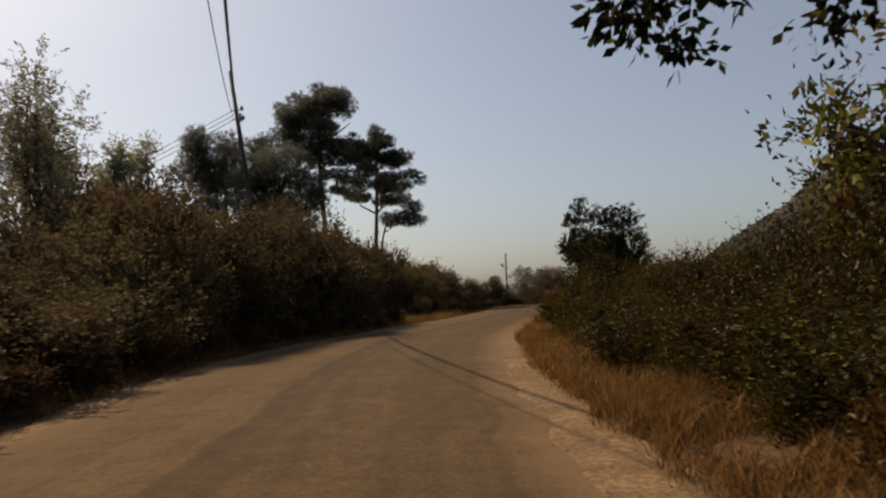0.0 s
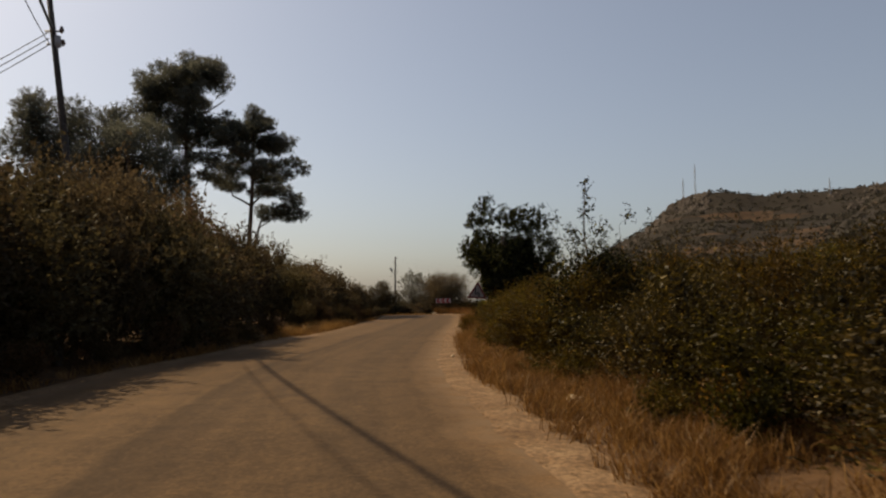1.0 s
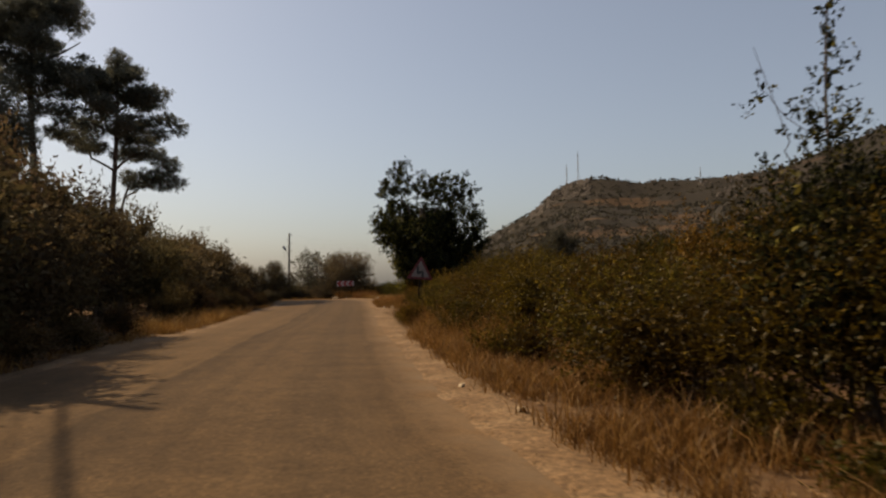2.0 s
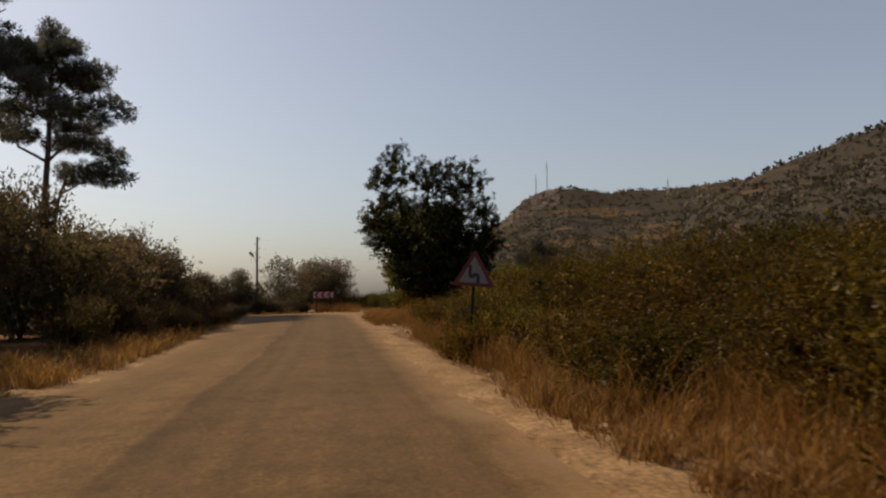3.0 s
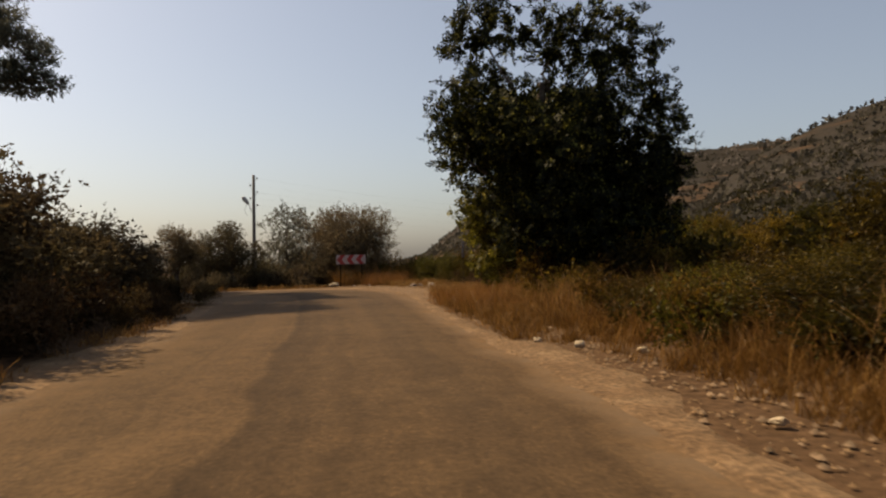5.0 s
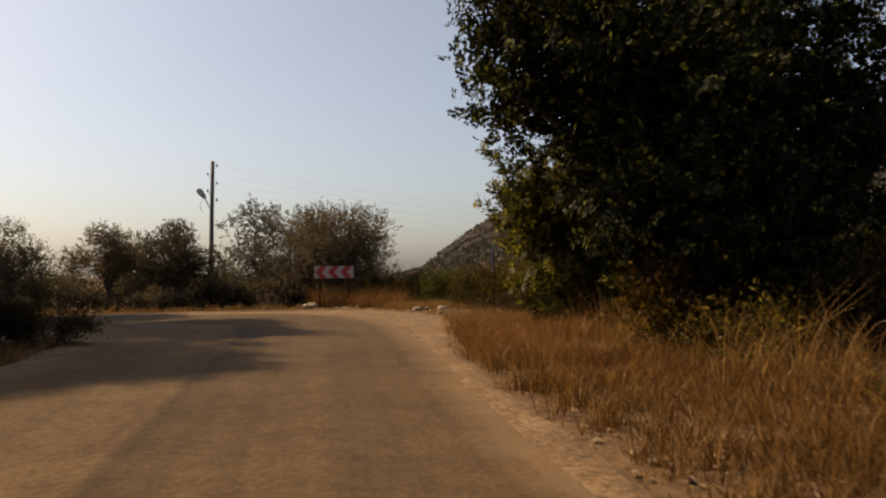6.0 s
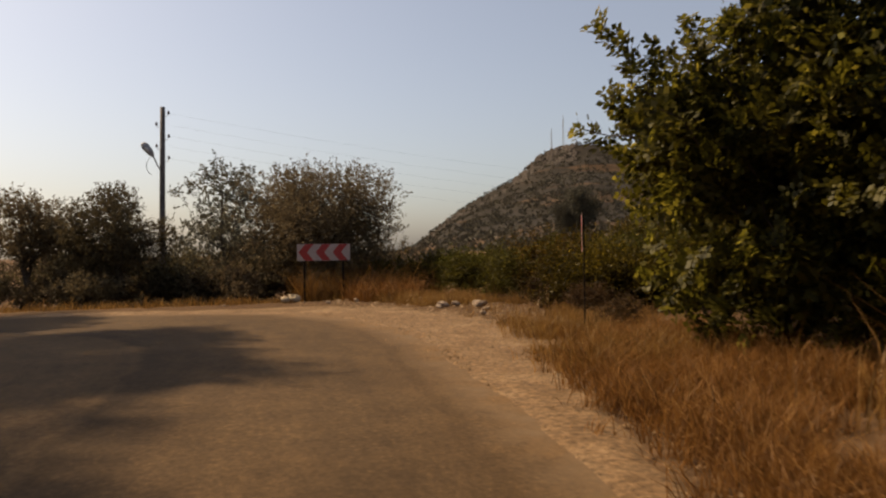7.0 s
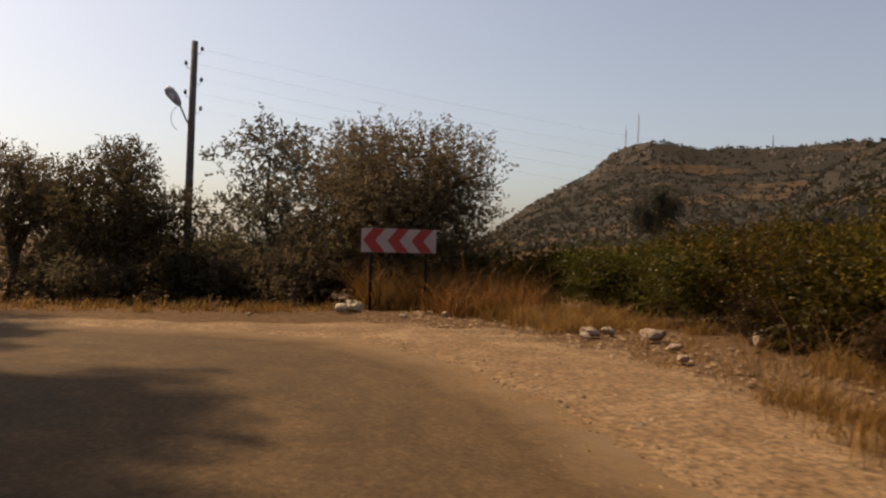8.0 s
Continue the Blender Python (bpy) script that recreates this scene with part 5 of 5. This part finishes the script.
# ---- poles and cables ----
def street_lamp():
    ob = empty("street_lamp", (6.22, 81.5, -0.45))
    h = 6.05
    part("pole", mesh_np("pole", *tube([(0, 0, -0.3), (0, 0, 2), (0.02, 0, 4), (0.05, 0, h - 0.01), (0.05, 0, h)], [0.1, 0.092, 0.082, 0.072, 0.01], 10), GREY_POLE), ob, "weathered grey pole", True)
    for k, z in enumerate((5.85, 5.5, 5.15, 4.85, 4.5)):
        sgn = 1 if k % 2 == 0 else -1
        hook = part("insulator_hook", mesh_np("insulator_hook", *tube([(0.04, 0, z - 0.08), (sgn * 0.13 + 0.04, 0, z - 0.08), (sgn * 0.17 + 0.04, 0, z)], 0.009, 6), STEEL), ob, "bent steel hook")
        part("insulator", mesh_np("insulator", *tube([(sgn * 0.17 + 0.04, 0, z - 0.02), (sgn * 0.17 + 0.04, 0, z), (sgn * 0.17 + 0.04, 0, z + 0.05), (sgn * 0.17 + 0.04, 0, z + 0.09)], [0.01, 0.04, 0.032, 0.012], 8), PORCELAIN), hook, "brown porcelain insulator")
    arm = part("arm", mesh_np("arm", *tube([(0, 0, 4.1), (-0.12, -0.02, 4.3), (-0.2, -0.04, 4.5), (-0.27, -0.06, 4.62)], 0.022, 7), STEEL), ob, "short bent steel arm", True)
    head = part("lamp_head", mesh_np("lamp_head", *tube([(-0.22, -0.05, 4.55), (-0.27, -0.06, 4.62), (-0.36, -0.08, 4.74), (-0.45, -0.1, 4.85), (-0.52, -0.11, 4.92), (-0.53, -0.115, 4.93)], [0.03, 0.08, 0.11, 0.115, 0.07, 0.01], 10), LAMP_GREY), ob, "grey cobra-head lamp housing", True)
    part("lens", mesh_np("lens", *tube([(-0.34, -0.13, 4.66), (-0.40, -0.15, 4.74), (-0.48, -0.16, 4.84)], [0.03, 0.07, 0.03], 8), LENS), head, "cloudy lamp cover")
    ring = [(-0.28 - 0.14 * math.sin(a) * (0.6 + 0.4 * math.sin(a)), 0, 4.28 + 0.26 * math.cos(a)) for a in np.linspace(0.2, math.pi, 9)]
    part("lamp_cable", mesh_np("lamp_cable", *tube(ring, 0.008, 5), CABLE), ob, "loose looped lamp cable")
    return tagged(ob, "old street lamp on a weathered utility pole", "street lamp")


street_lamp()


def utility_pole():
    ob = empty("utility_pole", (-6.75, 33.0, 0.0))
    part("pole", mesh_np("pole", *tube([(0, 0, -0.3), (-0.35, 0, 3), (-0.82, 0, 7), (-1.32, 0, 11.18), (-1.32, 0, 11.2)], [0.13, 0.12, 0.095, 0.075, 0.01], 10), POLE_WOOD), ob, "dark leaning wooden pole", True)
    for z in (9.1, 9.5):
        x = -0.12 * z
        part("bracket", mesh_np("bracket", *tube([(x - 0.2, 0.0, z), (x, -0.02, z), (x + 0.28, -0.05, z)], 0.03, 6), STEEL), ob, "steel cable bracket")
        part("insulator", mesh_np("insulator", *tube([(x + 0.28, -0.05, z - 0.06), (x + 0.28, -0.05, z + 0.02), (x + 0.28, -0.05, z + 0.14)], [0.03, 0.075, 0.04], 8), PORCELAIN), ob, "brown porcelain insulator")
    part("junction_box", mesh_np("junction_box", *tube([(-0.9, -0.14, 8.95), (-0.91, -0.14, 9.0), (-0.93, -0.14, 9.3), (-0.935, -0.14, 9.34)], [0.02, 0.09, 0.09, 0.02], 8), LAMP_GREY), ob, "small grey cable box")
    return tagged(ob, "dark wooden utility pole leaning above the hedge", "utility pole")


utility_pole()


def cable(a, b, sag, radius=0.014):
    t = np.linspace(0, 1, 32)[:, None]
    p = np.array(a) + (np.array(b) - np.array(a)) * t
    p[:, 2] -= 4 * sag * (t * (1 - t))[:, 0]
    ob = new("power_cable", mesh_np("power_cable", *tube(p, radius, 5), CABLE))
    return tagged(ob, "thin black overhead power cable", "cable", "power cables")


cable((-7.85, 32.95, 9.5), (5.1, -12, 8.54), 2.0, 0.038)
cable((-7.95, 32.95, 9.1), (4.5, -12, 8.1), 2.0, 0.013)
for k in range(3):
    cable((-8.0, 33.05, 9.5 - 0.2 * k), (-46, 70 + 0.5 * k, 10.0 - 0.4 * k), 0.9, 0.014)
for z in (5.42, 5.07, 4.74, 4.42, 4.07):
    cable((6.42, 81.5, z), (40, 79, z - 2.4), 0.8, 0.0012)


# ---- far hill cover ----
def hill_cover():
    r = np.random.default_rng(700)
    n = 12500
    az = np.radians(r.uniform(10, 74, n))
    rad = 110 + 1150 * r.uniform(0, 1, n) ** 1.1
    x, y = 7 + rad * np.sin(az), 62 + rad * np.cos(az)
    keep = fractal(x * 0.012, y * 0.012, 31) + 0.35 * r.uniform(-1, 1, n) > 0.24
    x, y, rad = x[keep], y[keep], rad[keep]
    z = land(x, y)
    size = r.uniform(1.2, 3.0, len(x)) * np.interp(rad, [110, 400, 1200], [0.55, 0.9, 1.5])
    per = 9
    d = unit(r.normal(size=(len(x), per, 3)))
    d[..., 2] = np.abs(d[..., 2])
    at = np.stack([x, y, z], -1)[:, None] + d * size[:, None, None] * np.array([0.5, 0.5, 0.45])
    along = unit(d + 0.8 * r.normal(size=d.shape))
    sz = np.repeat(size, per)
    v, f = leaf_quads(at.reshape(-1, 3), along.reshape(-1, 3), sz * 0.9, sz * 0.65, r)
    tagged(new("hillside_scrub", mesh_np("hillside_scrub", v, f, LEAF_SCRUB)), "dark scrub bushes dotted over the far hill", "scrub", kind="stuff")


hill_cover()


def slope_cover():
    r = np.random.default_rng(705)
    n = 3000
    az = np.radians(r.uniform(34, 100, n))
    rad = 42 + 250 * r.uniform(0, 1, n) ** 1.3
    x, y = 7 + rad * np.sin(az), 62 + rad * np.cos(az)
    keep = fractal(x * 0.03, y * 0.03, 33) + 0.25 * r.uniform(-1, 1, n) > 0.36
    x, y = x[keep], y[keep]
    size = r.uniform(1.3, 3.0, len(x))
    per = 34
    d = unit(r.normal(size=(len(x), per, 3)))
    d[..., 2] = np.abs(d[..., 2])
    at = np.stack([x, y, land(x, y) - 0.2], -1)[:, None] + d * size[:, None, None] * np.array([0.62, 0.62, 0.7]) * r.uniform(0.6, 1.0, (len(x), per, 1))
    sz = np.repeat(size, per)
    v, f = leaf_quads(at.reshape(-1, 3), unit(d + 0.8 * r.normal(size=d.shape)).reshape(-1, 3), sz * 0.3, sz * 0.2, r)
    tagged(new("slope_scrub", mesh_np("slope_scrub", v, f, LEAF_SLOPE)), "olive-brown scrub covering the lower slope", "scrub", kind="stuff")


slope_cover()


def hill_rocks():
    r = np.random.default_rng(710)
    n = 4200
    az = np.radians(np.where(r.uniform(0, 1, n) < 0.55, r.uniform(42, 74, n), r.uniform(18, 48, n)))
    near = np.degrees(az) > 41
    rad = np.where(near & (r.uniform(0, 1, n) < 0.75), r.uniform(180, 420, n), r.uniform(820, 1010, n))
    x, y = 7 + rad * np.sin(az), 62 + rad * np.cos(az)
    keep = fractal(x * 0.02, y * 0.02, 41) > 0.5
    x, y, rad = x[keep], y[keep], rad[keep]
    m = 620
    ca, cr = np.radians(r.uniform(24.6, 29.5, m)), r.uniform(925, 1000, m)
    x, y, rad = np.r_[x, 7 + cr * np.sin(ca)], np.r_[y, 62 + cr * np.cos(ca)], np.r_[rad, cr]
    s = r.uniform(0.5, 1.6, len(x)) * np.interp(rad, [180, 420, 820, 1000], [0.6, 1.1, 1.6, 2.8])
    base = np.array([(1, 0, -0.3), (-0.3, 0.9, -0.3), (-0.7, -0.7, -0.3), (0.4, -0.9, -0.3), (0.3, 0.1, 0.8), (-0.3, -0.1, 0.7)], float)
    p = base[None] * r.uniform(0.6, 1.3, (len(x), 6, 3)) * s[:, None, None]
    p += np.stack([x, y, land(x, y)], -1)[:, None]
    tri = np.array([(0, 1, 4), (1, 5, 4), (1, 2, 5), (2, 3, 5), (3, 4, 5), (3, 0, 4)])
    f = (np.arange(len(x))[:, None, None] * 6 + tri[None]).reshape(-1, 3)
    tagged(new("hillside_rocks", mesh_np("hillside_rocks", p.reshape(-1, 3), f, HILL_ROCK)), "pale limestone outcrops on the hill", "rocks", kind="stuff")


hill_rocks()


def mast(x, y, h, r):
    ob = empty("radio_mast", (x, y, float(land(x, y)) - 1))
    for a in (0, 2.09, 4.19):
        part("leg", mesh_np("leg", *tube([(r * math.cos(a), r * math.sin(a), 0), (r * 0.6 * math.cos(a), r * 0.6 * math.sin(a), h)], 0.22, 5), STEEL), ob)
    for k in range(7):
        z = h * (k + 1) / 8
        q = r * (1 - 0.4 * z / h)
        ring = [(q * math.cos(a), q * math.sin(a), z) for a in (0, 2.09, 4.19, 6.28)]
        part("brace", mesh_np("brace", *tube(ring, 0.15, 4), STEEL), ob)
    part("antenna", mesh_np("antenna", *tube([(0, 0, h - 2), (0, 0, h + 5)], 0.3, 5), STEEL), ob)
    return tagged(ob, "slim grey lattice radio mast on the hilltop", "radio mast", "masts on the hilltop")


for x, y, h in ((601, 828, 17), (317, 278, 8)):
    mast(x, y, h, 0.9)
for az, h in ((27.6, 27), (28.5, 40)):
    mast(7 + 1005 * math.sin(radians(az)), 62 + 1005 * math.cos(radians(az)), h, 1.3)
